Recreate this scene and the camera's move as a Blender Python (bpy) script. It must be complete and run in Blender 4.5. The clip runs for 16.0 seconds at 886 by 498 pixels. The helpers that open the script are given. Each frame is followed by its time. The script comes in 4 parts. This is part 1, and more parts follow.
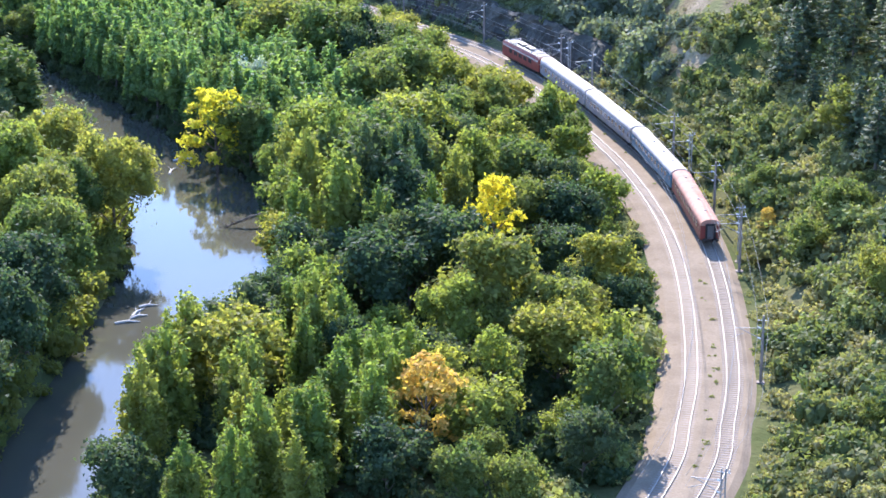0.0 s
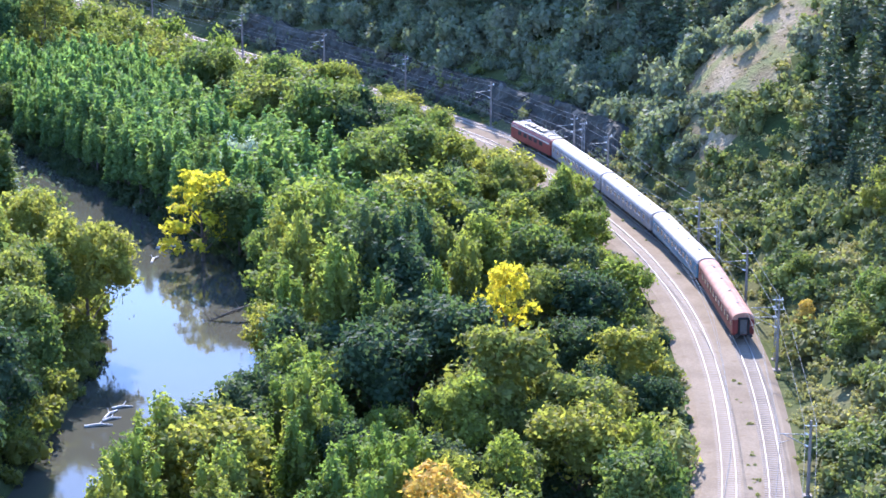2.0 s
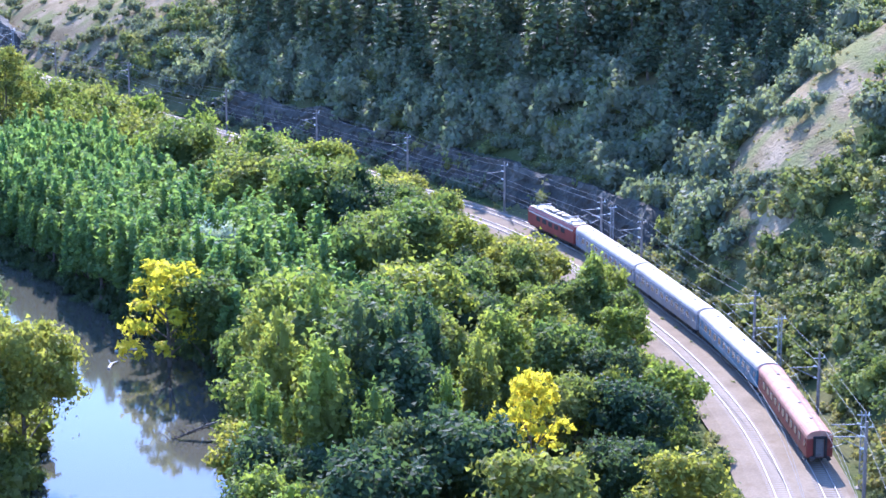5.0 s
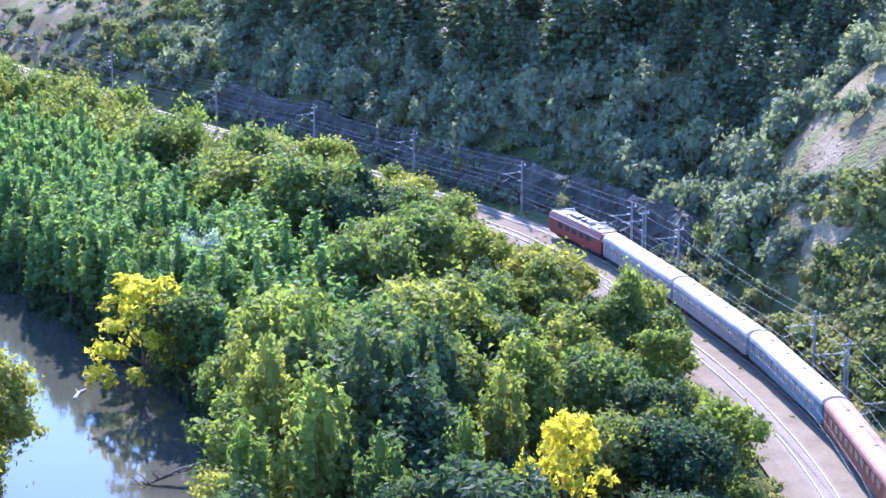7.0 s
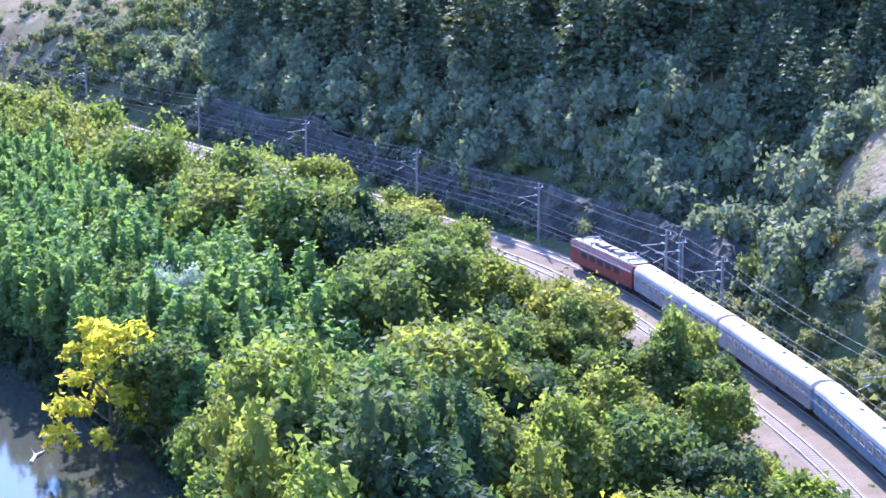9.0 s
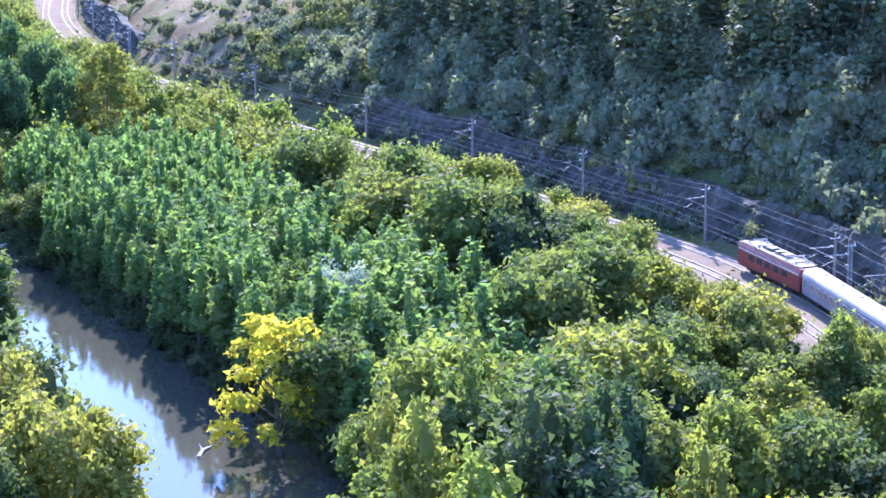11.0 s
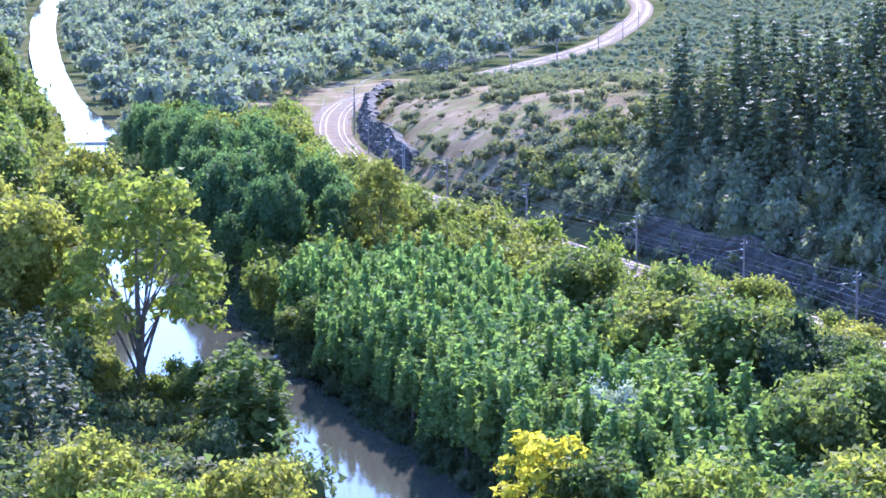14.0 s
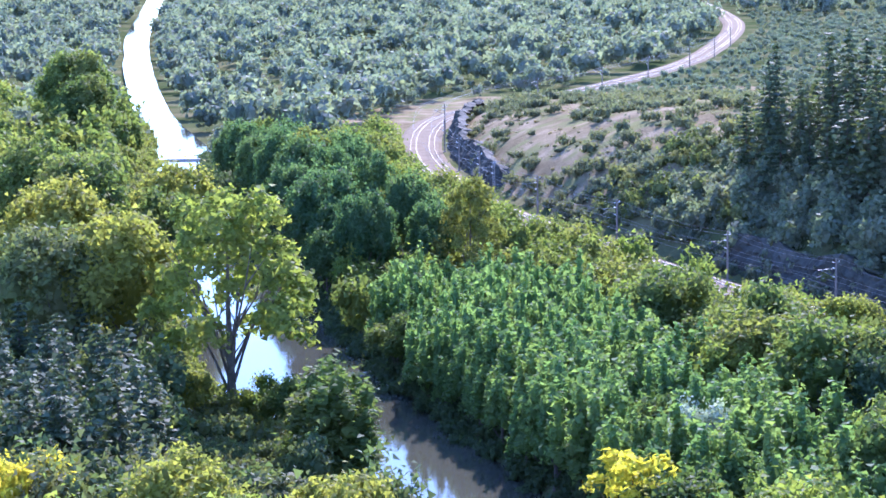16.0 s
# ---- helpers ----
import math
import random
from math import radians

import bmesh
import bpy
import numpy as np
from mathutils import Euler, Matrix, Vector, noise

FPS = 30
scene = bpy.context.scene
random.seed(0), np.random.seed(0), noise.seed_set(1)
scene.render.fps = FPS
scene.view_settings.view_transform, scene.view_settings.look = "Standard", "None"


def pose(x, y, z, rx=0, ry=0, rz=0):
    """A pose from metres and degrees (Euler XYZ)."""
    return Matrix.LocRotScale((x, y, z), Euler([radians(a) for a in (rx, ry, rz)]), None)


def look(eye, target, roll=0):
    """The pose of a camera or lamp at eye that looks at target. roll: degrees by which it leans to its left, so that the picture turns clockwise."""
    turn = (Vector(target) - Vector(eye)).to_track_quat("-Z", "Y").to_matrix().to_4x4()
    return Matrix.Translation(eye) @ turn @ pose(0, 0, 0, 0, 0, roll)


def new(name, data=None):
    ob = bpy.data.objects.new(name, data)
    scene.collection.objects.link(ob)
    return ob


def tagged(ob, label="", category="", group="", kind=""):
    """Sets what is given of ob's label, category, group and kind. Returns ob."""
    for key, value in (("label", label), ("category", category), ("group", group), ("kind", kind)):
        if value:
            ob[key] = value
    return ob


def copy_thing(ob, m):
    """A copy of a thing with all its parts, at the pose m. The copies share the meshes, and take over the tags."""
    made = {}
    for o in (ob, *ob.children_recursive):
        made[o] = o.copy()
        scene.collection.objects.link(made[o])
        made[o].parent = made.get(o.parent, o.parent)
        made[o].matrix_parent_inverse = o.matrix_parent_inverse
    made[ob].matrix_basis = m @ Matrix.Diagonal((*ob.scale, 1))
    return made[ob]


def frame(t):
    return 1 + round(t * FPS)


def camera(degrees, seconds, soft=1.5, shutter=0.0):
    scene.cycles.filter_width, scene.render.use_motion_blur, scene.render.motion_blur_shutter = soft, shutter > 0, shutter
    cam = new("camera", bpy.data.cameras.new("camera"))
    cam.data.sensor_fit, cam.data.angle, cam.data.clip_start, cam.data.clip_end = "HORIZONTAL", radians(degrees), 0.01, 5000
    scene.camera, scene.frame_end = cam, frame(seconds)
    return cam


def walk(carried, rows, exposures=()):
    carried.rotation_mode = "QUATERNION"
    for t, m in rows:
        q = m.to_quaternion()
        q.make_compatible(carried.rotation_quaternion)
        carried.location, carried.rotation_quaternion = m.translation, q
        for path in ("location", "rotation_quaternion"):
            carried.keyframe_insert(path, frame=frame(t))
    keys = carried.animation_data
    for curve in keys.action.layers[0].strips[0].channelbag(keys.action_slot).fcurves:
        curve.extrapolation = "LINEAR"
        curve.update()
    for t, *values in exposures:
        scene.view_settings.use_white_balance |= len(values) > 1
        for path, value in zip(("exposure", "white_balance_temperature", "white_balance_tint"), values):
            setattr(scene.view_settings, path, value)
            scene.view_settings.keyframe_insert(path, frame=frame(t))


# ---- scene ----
cam = camera(23.46, 16.0, soft=1.6)
ROWS = [
    (0.0, 10.16, -140.14, 95.7, 1.572, -18.332, -0.126),
    (0.5, 9.63, -136.06, 94.11, 1.533, -17.696, -0.058),
    (1.0, 9.08, -130.56, 91.93, 1.484, -16.941, -0.015),
    (1.5, 8.6, -122.22, 89.52, 1.481, -16.322, -0.007),
    (2.0, 8.64, -113.75, 86.87, 1.564, -15.748, -0.024),
    (2.5, 8.46, -104.52, 84.32, 1.606, -15.19, -0.044),
    (3.0, 7.96, -97.43, 81.2, 1.576, -14.443, -0.058),
    (3.5, 7.75, -89.43, 78.87, 1.619, -13.868, -0.091),
    (4.0, 7.23, -80.52, 76.88, 1.612, -13.447, -0.111),
    (4.5, 6.71, -72.68, 75.37, 1.605, -13.074, -0.116),
    (7.0, 3.9, -33.0, 68.2, 1.61, -13.174, -0.049),
    (7.5, 2.0, -15.2, 65.6, 1.385, -13.007, -0.06),
    (8.0, 0.6, -1.2, 63.2, 1.215, -12.769, -0.113),
    (8.2, 0.28, -0.08, 62.86, 1.24, -12.769, -0.116),
    (9.0, 0.26, -0.04, 62.84, 1.27, -12.769, -0.119),
    (9.8, 0.24, -0.0, 62.83, 1.78, -12.765, -0.18),
    (10.3, 0.23, 0.02, 62.82, 2.96, -12.758, -0.319),
    (10.5, 0.22, 0.03, 62.82, 3.777, -12.753, -0.415),
    (11.0, 0.07, 0.06, 62.82, 5.781, -12.74, -0.538),
    (11.5, 0.02, -0.0, 62.83, 7.404, -12.724, -0.682),
    (12.0, -0.0, 0.03, 62.81, 8.914, -12.706, -0.793),
    (12.5, -0.05, -0.09, 62.83, 10.399, -12.469, -0.871),
    (13.0, -0.09, -0.07, 62.81, 11.674, -12.323, -0.919),
    (13.5, -0.07, 0.08, 62.83, 12.362, -11.306, -0.935),
    (14.0, -0.09, 0.08, 62.86, 13.069, -9.501, -0.923),
    (14.5, -0.09, 0.05, 62.84, 13.723, -9.253, -0.961),
    (15.0, -0.1, 0.08, 62.85, 14.354, -9.191, -1.008),
    (15.5, -0.08, 0.04, 62.87, 14.959, -8.999, -1.065),
    (16.0, -0.06, -0.01, 62.85, 15.507, -8.988, -1.079),
]
walk(cam, [(t, pose(x, y, z, 0, 0, yaw) @ pose(0, 0, 0, 90 + pitch) @ pose(0, 0, 0, 0, 0, roll)) for t, x, y, z, yaw, pitch, roll in ROWS],
     [(0.0, 2.2, 5650, 20), (3.5, 2.26, 5120, 26), (7.5, 2.36, 5020, 29), (12.0, 2.38, 5080, 34), (16.0, 2.13, 4990, 34)])

# ---- light ----
SUN_DIR = Vector((-0.1, 0.83, 0.55)).normalized()
world = bpy.data.worlds.new("sky")
scene.world = world
world.use_nodes = True
wn = world.node_tree
sky = wn.nodes.new("ShaderNodeTexSky")
sky.sky_type, sky.sun_disc = "NISHITA", False
sky.sun_elevation, sky.sun_rotation = math.asin(SUN_DIR.z), math.atan2(SUN_DIR.x, SUN_DIR.y)
sky.air_density, sky.dust_density, sky.ozone_density = 1.0, 0.1, 4.0
wn.nodes["Background"].inputs["Strength"].default_value = 0.15
wn.links.new(sky.outputs[0], wn.nodes["Background"].inputs["Color"])
lamp = bpy.data.lights.new("sun", "SUN")
lamp.energy, lamp.angle, lamp.color = 3.5, radians(0.53), (1.0, 0.9, 0.74)
sun = new("sun", lamp)
sun.matrix_world = look(SUN_DIR * 400, (0, 0, 0))


# ---- materials ----
def material(name, rough=0.8, metal=0.0, spec=0.3):
    m = bpy.data.materials.new(name)
    m.use_nodes = True
    b = m.node_tree.nodes["Principled BSDF"]
    b.inputs["Roughness"].default_value, b.inputs["Metallic"].default_value = rough, metal
    b.inputs["Specular IOR Level"].default_value = spec
    return m, m.node_tree, b


def noise_at(nt, scale, detail=4.0, kind="Object"):
    tc, n = nt.nodes.new("ShaderNodeTexCoord"), nt.nodes.new("ShaderNodeTexNoise")
    n.inputs["Scale"].default_value, n.inputs["Detail"].default_value = scale, detail
    nt.links.new(tc.outputs[kind], n.inputs["Vector"])
    return n.outputs["Fac"]


def ramp(nt, fac, stops):
    r = nt.nodes.new("ShaderNodeValToRGB")
    e = r.color_ramp.elements
    while len(e) < len(stops):
        e.new(0.5)
    for el, (p, c) in zip(e, stops):
        el.position, el.color = p, (*c, 1)
    nt.links.new(fac, r.inputs["Fac"])
    return r.outputs["Color"]


def mix(nt, fac, a, b, blend="MIX"):
    n = nt.nodes.new("ShaderNodeMix")
    n.data_type, n.blend_type = "RGBA", blend
    for sock, v in ((n.inputs["Factor"], fac), (n.inputs["A"], a), (n.inputs["B"], b)):
        if isinstance(v, bpy.types.NodeSocket):
            nt.links.new(v, sock)
        elif isinstance(v, tuple):
            sock.default_value = (*v, 1)
        else:
            sock.default_value = v
    return n.outputs["Result"]


def bump(nt, b, fac, strength=0.4, dist=0.1):
    n = nt.nodes.new("ShaderNodeBump")
    n.inputs["Strength"].default_value, n.inputs["Distance"].default_value = strength, dist
    nt.links.new(fac, n.inputs["Height"])
    nt.links.new(n.outputs[0], b.inputs["Normal"])


def surface(name, stops, scale, fine, rough=0.85, metal=0.0, strength=0.4, dist=0.05, spec=0.3, patch=None):
    """Two scales of variation: large patches over a fine grain."""
    m, nt, b = material(name, rough, metal, spec)
    big, small = noise_at(nt, scale, 5), noise_at(nt, fine, 3)
    c = ramp(nt, big, stops)
    c = mix(nt, 0.35, c, ramp(nt, small, [(0.3, (0.35, 0.35, 0.35)), (0.7, (1, 1, 1))]), "MULTIPLY")
    if patch:
        c = mix(nt, ramp(nt, noise_at(nt, patch[0], 4), [(patch[1], (0, 0, 0)), (patch[1] + 0.1, (1, 1, 1))]), c, patch[2])
    nt.links.new(c, b.inputs["Base Color"])
    bump(nt, b, small, strength, dist)
    return m


def leaf(name, dark, light, odd, through_light=0.5, rough=0.65, tint=None):
    """Leaves: colour differs from tree to tree and from leaf to leaf; they let light through."""
    m, nt, b = material(name, rough, 0, 0.1)
    info, geo = nt.nodes.new("ShaderNodeObjectInfo"), nt.nodes.new("ShaderNodeNewGeometry")
    tree = ramp(nt, info.outputs["Random"], [(0.0, dark), (0.55, light), (1.0, odd)])
    leafy = ramp(nt, geo.outputs["Random Per Island"], [(0.0, (0.68, 0.72, 0.64)), (0.6, (1, 1, 1)), (1.0, (1.28, 1.2, 1.0))])
    c = mix(nt, 1.0, tree, leafy, "MULTIPLY")
    patches = noise_at(nt, 0.12, 2)
    c = mix(nt, ramp(nt, patches, [(0.45, (0, 0, 0)), (0.7, (0.75, 0.75, 0.75))]), c, tint or odd)
    nt.links.new(c, b.inputs["Base Color"])
    t, mx = nt.nodes.new("ShaderNodeBsdfTranslucent"), nt.nodes.new("ShaderNodeMixShader")
    nt.links.new(mix(nt, 1.0, c, (1.45, 1.55, 0.8), "MULTIPLY"), t.inputs["Color"])
    mx.inputs[0].default_value = through_light
    nt.links.new(b.outputs[0], mx.inputs[1]), nt.links.new(t.outputs[0], mx.inputs[2])
    nt.links.new(mx.outputs[0], nt.nodes["Material Output"].inputs["Surface"])
    return m


LEAF_GREEN = leaf("leaf_green", (0.085, 0.125, 0.045), (0.125, 0.165, 0.052), (0.2, 0.2, 0.055), 0.5, tint=(0.225, 0.21, 0.06))
LEAF_OLIVE = leaf("leaf_olive", (0.15, 0.195, 0.05), (0.195, 0.225, 0.055), (0.255, 0.24, 0.06), 0.52, tint=(0.255, 0.245, 0.06))
LEAF_POPLAR = leaf("leaf_poplar", (0.115, 0.19, 0.078), (0.145, 0.22, 0.085), (0.18, 0.235, 0.08), 0.5, tint=(0.18, 0.22, 0.08))
LEAF_COLUMN = leaf("leaf_column", (0.115, 0.165, 0.05), (0.16, 0.205, 0.055), (0.225, 0.225, 0.06), 0.52, tint=(0.29, 0.25, 0.065))
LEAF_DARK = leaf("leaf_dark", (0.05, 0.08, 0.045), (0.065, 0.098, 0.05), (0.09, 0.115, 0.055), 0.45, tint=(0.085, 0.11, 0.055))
# hill leaves greyed and lightened to carry the haze over the shaded slope
LEAF_HILL_HAZED = leaf("leaf_hill_hazed", (0.135, 0.16, 0.12), (0.16, 0.185, 0.135), (0.2, 0.2, 0.135), 0.4, tint=(0.21, 0.205, 0.14))
LEAF_SCRUB = leaf("leaf_scrub", (0.15, 0.155, 0.095), (0.19, 0.185, 0.11), (0.24, 0.2, 0.12), 0.4, tint=(0.17, 0.185, 0.11))
LEAF_DRY = leaf("leaf_dry", (0.22, 0.19, 0.1), (0.27, 0.225, 0.12), (0.31, 0.26, 0.15), 0.35, tint=(0.2, 0.19, 0.11))
LEAF_YELLOW = leaf("leaf_yellow", (0.5, 0.41, 0.04), (0.56, 0.46, 0.04), (0.44, 0.41, 0.05), 0.5, tint=(0.33, 0.36, 0.05))
LEAF_ORANGE = leaf("leaf_orange", (0.5, 0.33, 0.09), (0.54, 0.35, 0.09), (0.42, 0.32, 0.1), 0.45, tint=(0.36, 0.31, 0.11))
LEAF_SILVER = leaf("leaf_silver", (0.34, 0.39, 0.33), (0.4, 0.44, 0.37), (0.36, 0.39, 0.31), 0.25, tint=(0.24, 0.32, 0.2))
LEAF_PINE = leaf("leaf_pine", (0.066, 0.092, 0.058), (0.082, 0.108, 0.064), (0.105, 0.125, 0.07), 0.25, tint=(0.1, 0.12, 0.068))
LEAF_SHRUB = leaf("leaf_shrub", (0.09, 0.12, 0.05), (0.125, 0.15, 0.058), (0.19, 0.185, 0.08), 0.4, tint=(0.22, 0.2, 0.095))
LEAF_VINE = leaf("leaf_vine", (0.18, 0.215, 0.08), (0.23, 0.25, 0.09), (0.28, 0.255, 0.12), 0.4, tint=(0.3, 0.265, 0.13))
# distance haze painted into the leaves: paler and bluer green
LEAF_FAR_HAZED = leaf("leaf_far_hazed", (0.15, 0.185, 0.155), (0.18, 0.21, 0.175), (0.23, 0.235, 0.175), 0.4, tint=(0.23, 0.23, 0.17))
LEAF_BANK = leaf("leaf_bank", (0.085, 0.12, 0.06), (0.12, 0.155, 0.065), (0.18, 0.18, 0.075), 0.4, tint=(0.2, 0.17, 0.08))
LEAF_GROVE = leaf("leaf_grove", (0.07, 0.125, 0.062), (0.09, 0.15, 0.07), (0.115, 0.165, 0.07), 0.5, tint=(0.11, 0.155, 0.07))
DRIFTWOOD = surface("driftwood", [(0.3, (0.5, 0.47, 0.42)), (0.7, (0.68, 0.65, 0.6))], 1.5, 12)
BARK = surface("bark", [(0.3, (0.09, 0.07, 0.05)), (0.7, (0.2, 0.17, 0.13))], 3, 18)
SOIL = surface("grass_and_soil", [(0.3, (0.05, 0.07, 0.025)), (0.5, (0.09, 0.1, 0.04)), (0.7, (0.17, 0.15, 0.08))], 0.05, 1.3, 0.95, strength=0.7, dist=0.3, spec=0.0, patch=(0.02, 0.62, (0.15, 0.14, 0.07)))
DRY_GRASS = surface("dry_grass", [(0.3, (0.145, 0.115, 0.065)), (0.5, (0.235, 0.185, 0.11)), (0.7, (0.34, 0.27, 0.18))], 0.12, 1.6, 0.95, strength=0.9, dist=0.5, spec=0.0, patch=(0.11, 0.5, (0.17, 0.165, 0.075)))
BALLAST = surface("ballast", [(0.3, (0.215, 0.17, 0.12)), (0.7, (0.285, 0.23, 0.165))], 0.25, 5, 0.95, strength=0.6, dist=0.08, spec=0.0, patch=(0.5, 0.6, (0.2, 0.155, 0.105)))
CONCRETE = surface("concrete", [(0.3, (0.2, 0.165, 0.135)), (0.7, (0.29, 0.245, 0.205))], 0.8, 12)
RAIL_STEEL = surface("rail_steel", [(0.3, (0.34, 0.3, 0.26)), (0.7, (0.44, 0.4, 0.35))], 2, 30, 0.55, 0.2)
MAST_STEEL = surface("mast_steel", [(0.3, (0.22, 0.23, 0.23)), (0.7, (0.34, 0.34, 0.33))], 1.5, 14, 0.55, 0.4)
WIRE = surface("wire", [(0.3, (0.16, 0.15, 0.14)), (0.7, (0.24, 0.22, 0.2))], 1, 9, 0.5, 0.6)
CERAMIC = surface("ceramic", [(0.3, (0.6, 0.6, 0.58)), (0.7, (0.75, 0.75, 0.72))], 2, 20, 0.3)
ROCK = surface("rock", [(0.3, (0.04, 0.04, 0.032)), (0.55, (0.07, 0.067, 0.052)), (0.75, (0.13, 0.118, 0.09))], 0.3, 2.5, 0.9, strength=0.8, dist=0.3)


def water_material():
    m, nt, b = material("river_water", 0.06, 0, 0.5)
    c = ramp(nt, noise_at(nt, 0.03, 3), [(0.3, (0.05, 0.05, 0.037)), (0.7, (0.07, 0.068, 0.05))])
    nt.links.new(c, b.inputs["Base Color"])
    b.inputs["IOR"].default_value = 1.333
    bump(nt, b, noise_at(nt, 0.7, 3), 0.06, 0.08)
    return m


WATER = water_material()


# ---- mesh helpers ----
def part(name, bm, mat, parent=None, label="", smooth=False):
    me = bpy.data.meshes.new(name)
    bm.to_mesh(me)
    bm.free()
    me.materials.append(mat)
    if smooth:
        me.polygons.foreach_set("use_smooth", [True] * len(me.polygons))
    ob = new(name, me)
    if parent:
        ob.parent = parent
    return tagged(ob, label)


def raw(name, verts, faces, mat, smooth=False):
    me = bpy.data.meshes.new(name)
    me.from_pydata(verts, [], faces)
    me.materials.append(mat)
    if smooth:
        me.polygons.foreach_set("use_smooth", [True] * len(me.polygons))
    return me


def box(bm, x0, x1, y0, y1, z0, z1, bevel=0.0):
    b2 = bmesh.new()
    bmesh.ops.create_cube(b2, size=1)
    for v in b2.verts:
        v.co = Vector((x0 + (v.co.x + 0.5) * (x1 - x0), y0 + (v.co.y + 0.5) * (y1 - y0), z0 + (v.co.z + 0.5) * (z1 - z0)))
    if bevel:
        bmesh.ops.bevel(b2, geom=b2.edges, offset=bevel, segments=2, affect="EDGES")
    me = bpy.data.meshes.new("tmp")
    b2.to_mesh(me)
    b2.free()
    bm.from_mesh(me)
    bpy.data.meshes.remove(me)
    return bm


def tube(bm, pts, radii, sides=6):
    """A tapered round limb through the points."""
    pts = [Vector(p) for p in pts]
    rings = []
    for i, p in enumerate(pts):
        d = (pts[min(i + 1, len(pts) - 1)] - pts[max(i - 1, 0)]).normalized()
        a = d.cross(Vector((0, 0, 1)) if abs(d.z) < 0.9 else Vector((1, 0, 0))).normalized()
        b = d.cross(a)
        rings.append([bm.verts.new(p + radii[i] * (math.cos(w) * a + math.sin(w) * b)) for w in (2 * math.pi * k / sides for k in range(sides))])
    for r0, r1 in zip(rings, rings[1:]):
        for k in range(sides):
            bm.faces.new((r0[k], r0[(k + 1) % sides], r1[(k + 1) % sides], r1[k]))
    bm.faces.new(rings[0]), bm.faces.new(rings[-1])
    return bm


def spline(points, step=2.0):
    """Evenly close points on a smooth line through the given ones."""
    p = np.array(points, float)
    q = np.vstack([2 * p[0] - p[1], p, 2 * p[-1] - p[-2]])
    out = []
    for i in range(1, len(q) - 2):
        a, b, c, d = q[i - 1:i + 3]
        for t in np.linspace(0, 1, max(2, int(np.linalg.norm(c - b) / step)), endpoint=False):
            out.append(0.5 * (2 * b + (c - a) * t + (2 * a - 5 * b + 4 * c - d) * t * t + (3 * b - a - 3 * c + d) * t ** 3))
    out.append(p[-1])
    return np.array(out)


# ---- plan: railway and river ----
RAIL = spline([(-8, -25), (10, 12), (22, 38), (33.5, 70.3), (36.5, 86), (38.8, 103), (40.3, 132), (39.8, 158), (37, 182), (32, 206),
               (21, 245), (12, 267), (2, 284), (-7, 297), (-25, 324), (-54, 361), (-90, 412), (-117, 455), (-130, 483), (-149, 531),
               (-160, 567), (-168, 601), (-172, 634), (-168, 672), (-156, 704), (-143, 779), (-135, 854), (-135, 944), (-146, 1105), (-169, 1246), (-230, 1500)])
RIVER_RIGHT = spline([(-44, -60), (-34, 0), (-31, 50), (-31, 75), (-27.5, 103), (-21, 123), (-20, 143), (-23, 170), (-28.5, 195), (-39, 211), (-54, 234), (-88, 287),
                      (-118, 345), (-160, 430), (-197, 496), (-215, 537), (-248, 607), (-293, 697), (-381, 890), (-489, 1142), (-677, 1611), (-806, 1900)], 4)
RIVER_LEFT = spline([(-70, -60), (-60, 0), (-52, 50), (-48, 75), (-46, 103), (-45, 123), (-44, 143), (-46.5, 165), (-53, 192), (-66, 215), (-82, 238), (-111, 273),
                     (-140, 328), (-158, 376), (-186, 424), (-220, 509), (-241, 561), (-260, 603), (-300, 683), (-387, 872), (-423, 955), (-504, 1143), (-693, 1614), (-822, 1915)], 4)
WATER_Z = -3.4


def arc(line):
    return np.concatenate([[0], np.cumsum(np.linalg.norm(np.diff(line, axis=0), axis=1))])


RAIL_ARC = arc(RAIL)


def side(line, x, y):
    """Distance to the right of a line (left: minus), and the arc length of the nearest place."""
    x, y = np.atleast_1d(x).astype(float), np.atleast_1d(y).astype(float)
    line = np.vstack([line[:-1:4], line[-1:]])
    a, d = line[:-1], np.diff(line, axis=0)
    ln2 = (d ** 2).sum(1)
    cum = arc(line)
    best, sgn, at = np.full(x.shape, 1e9), np.zeros(x.shape), np.zeros(x.shape)
    for i in range(len(a)):
        px, py = x - a[i, 0], y - a[i, 1]
        t = np.clip((px * d[i, 0] + py * d[i, 1]) / ln2[i], 0, 1)
        ex, ey = px - t * d[i, 0], py - t * d[i, 1]
        q = ex * ex + ey * ey
        m = q < best
        best[m] = q[m]
        sgn[m] = np.sign(px * d[i, 1] - py * d[i, 0])[m]
        at[m] = (cum[i] + t * math.sqrt(ln2[i]))[m]
    return np.sqrt(best) * sgn, at


def rail_at(s, off=0.0, z=0.0):
    """The place s metres along the railway, off metres to its right, and its heading."""
    x, y = np.interp(s, RAIL_ARC, RAIL[:, 0]), np.interp(s, RAIL_ARC, RAIL[:, 1])
    x1, y1 = np.interp(s + 1.5, RAIL_ARC, RAIL[:, 0]), np.interp(s + 1.5, RAIL_ARC, RAIL[:, 1])
    x0, y0 = np.interp(s - 1.5, RAIL_ARC, RAIL[:, 0]), np.interp(s - 1.5, RAIL_ARC, RAIL[:, 1])
    h = math.atan2(y1 - y0, x1 - x0)
    return Vector((x + off * math.sin(h), y - off * math.cos(h), z)), h


def arc_of(y):
    return float(np.interp(y, RAIL[:, 1], RAIL_ARC))


def smooth01(a, b, v):
    t = np.clip((v - a) / (b - a), 0, 1)
    return t * t * (3 - 2 * t)


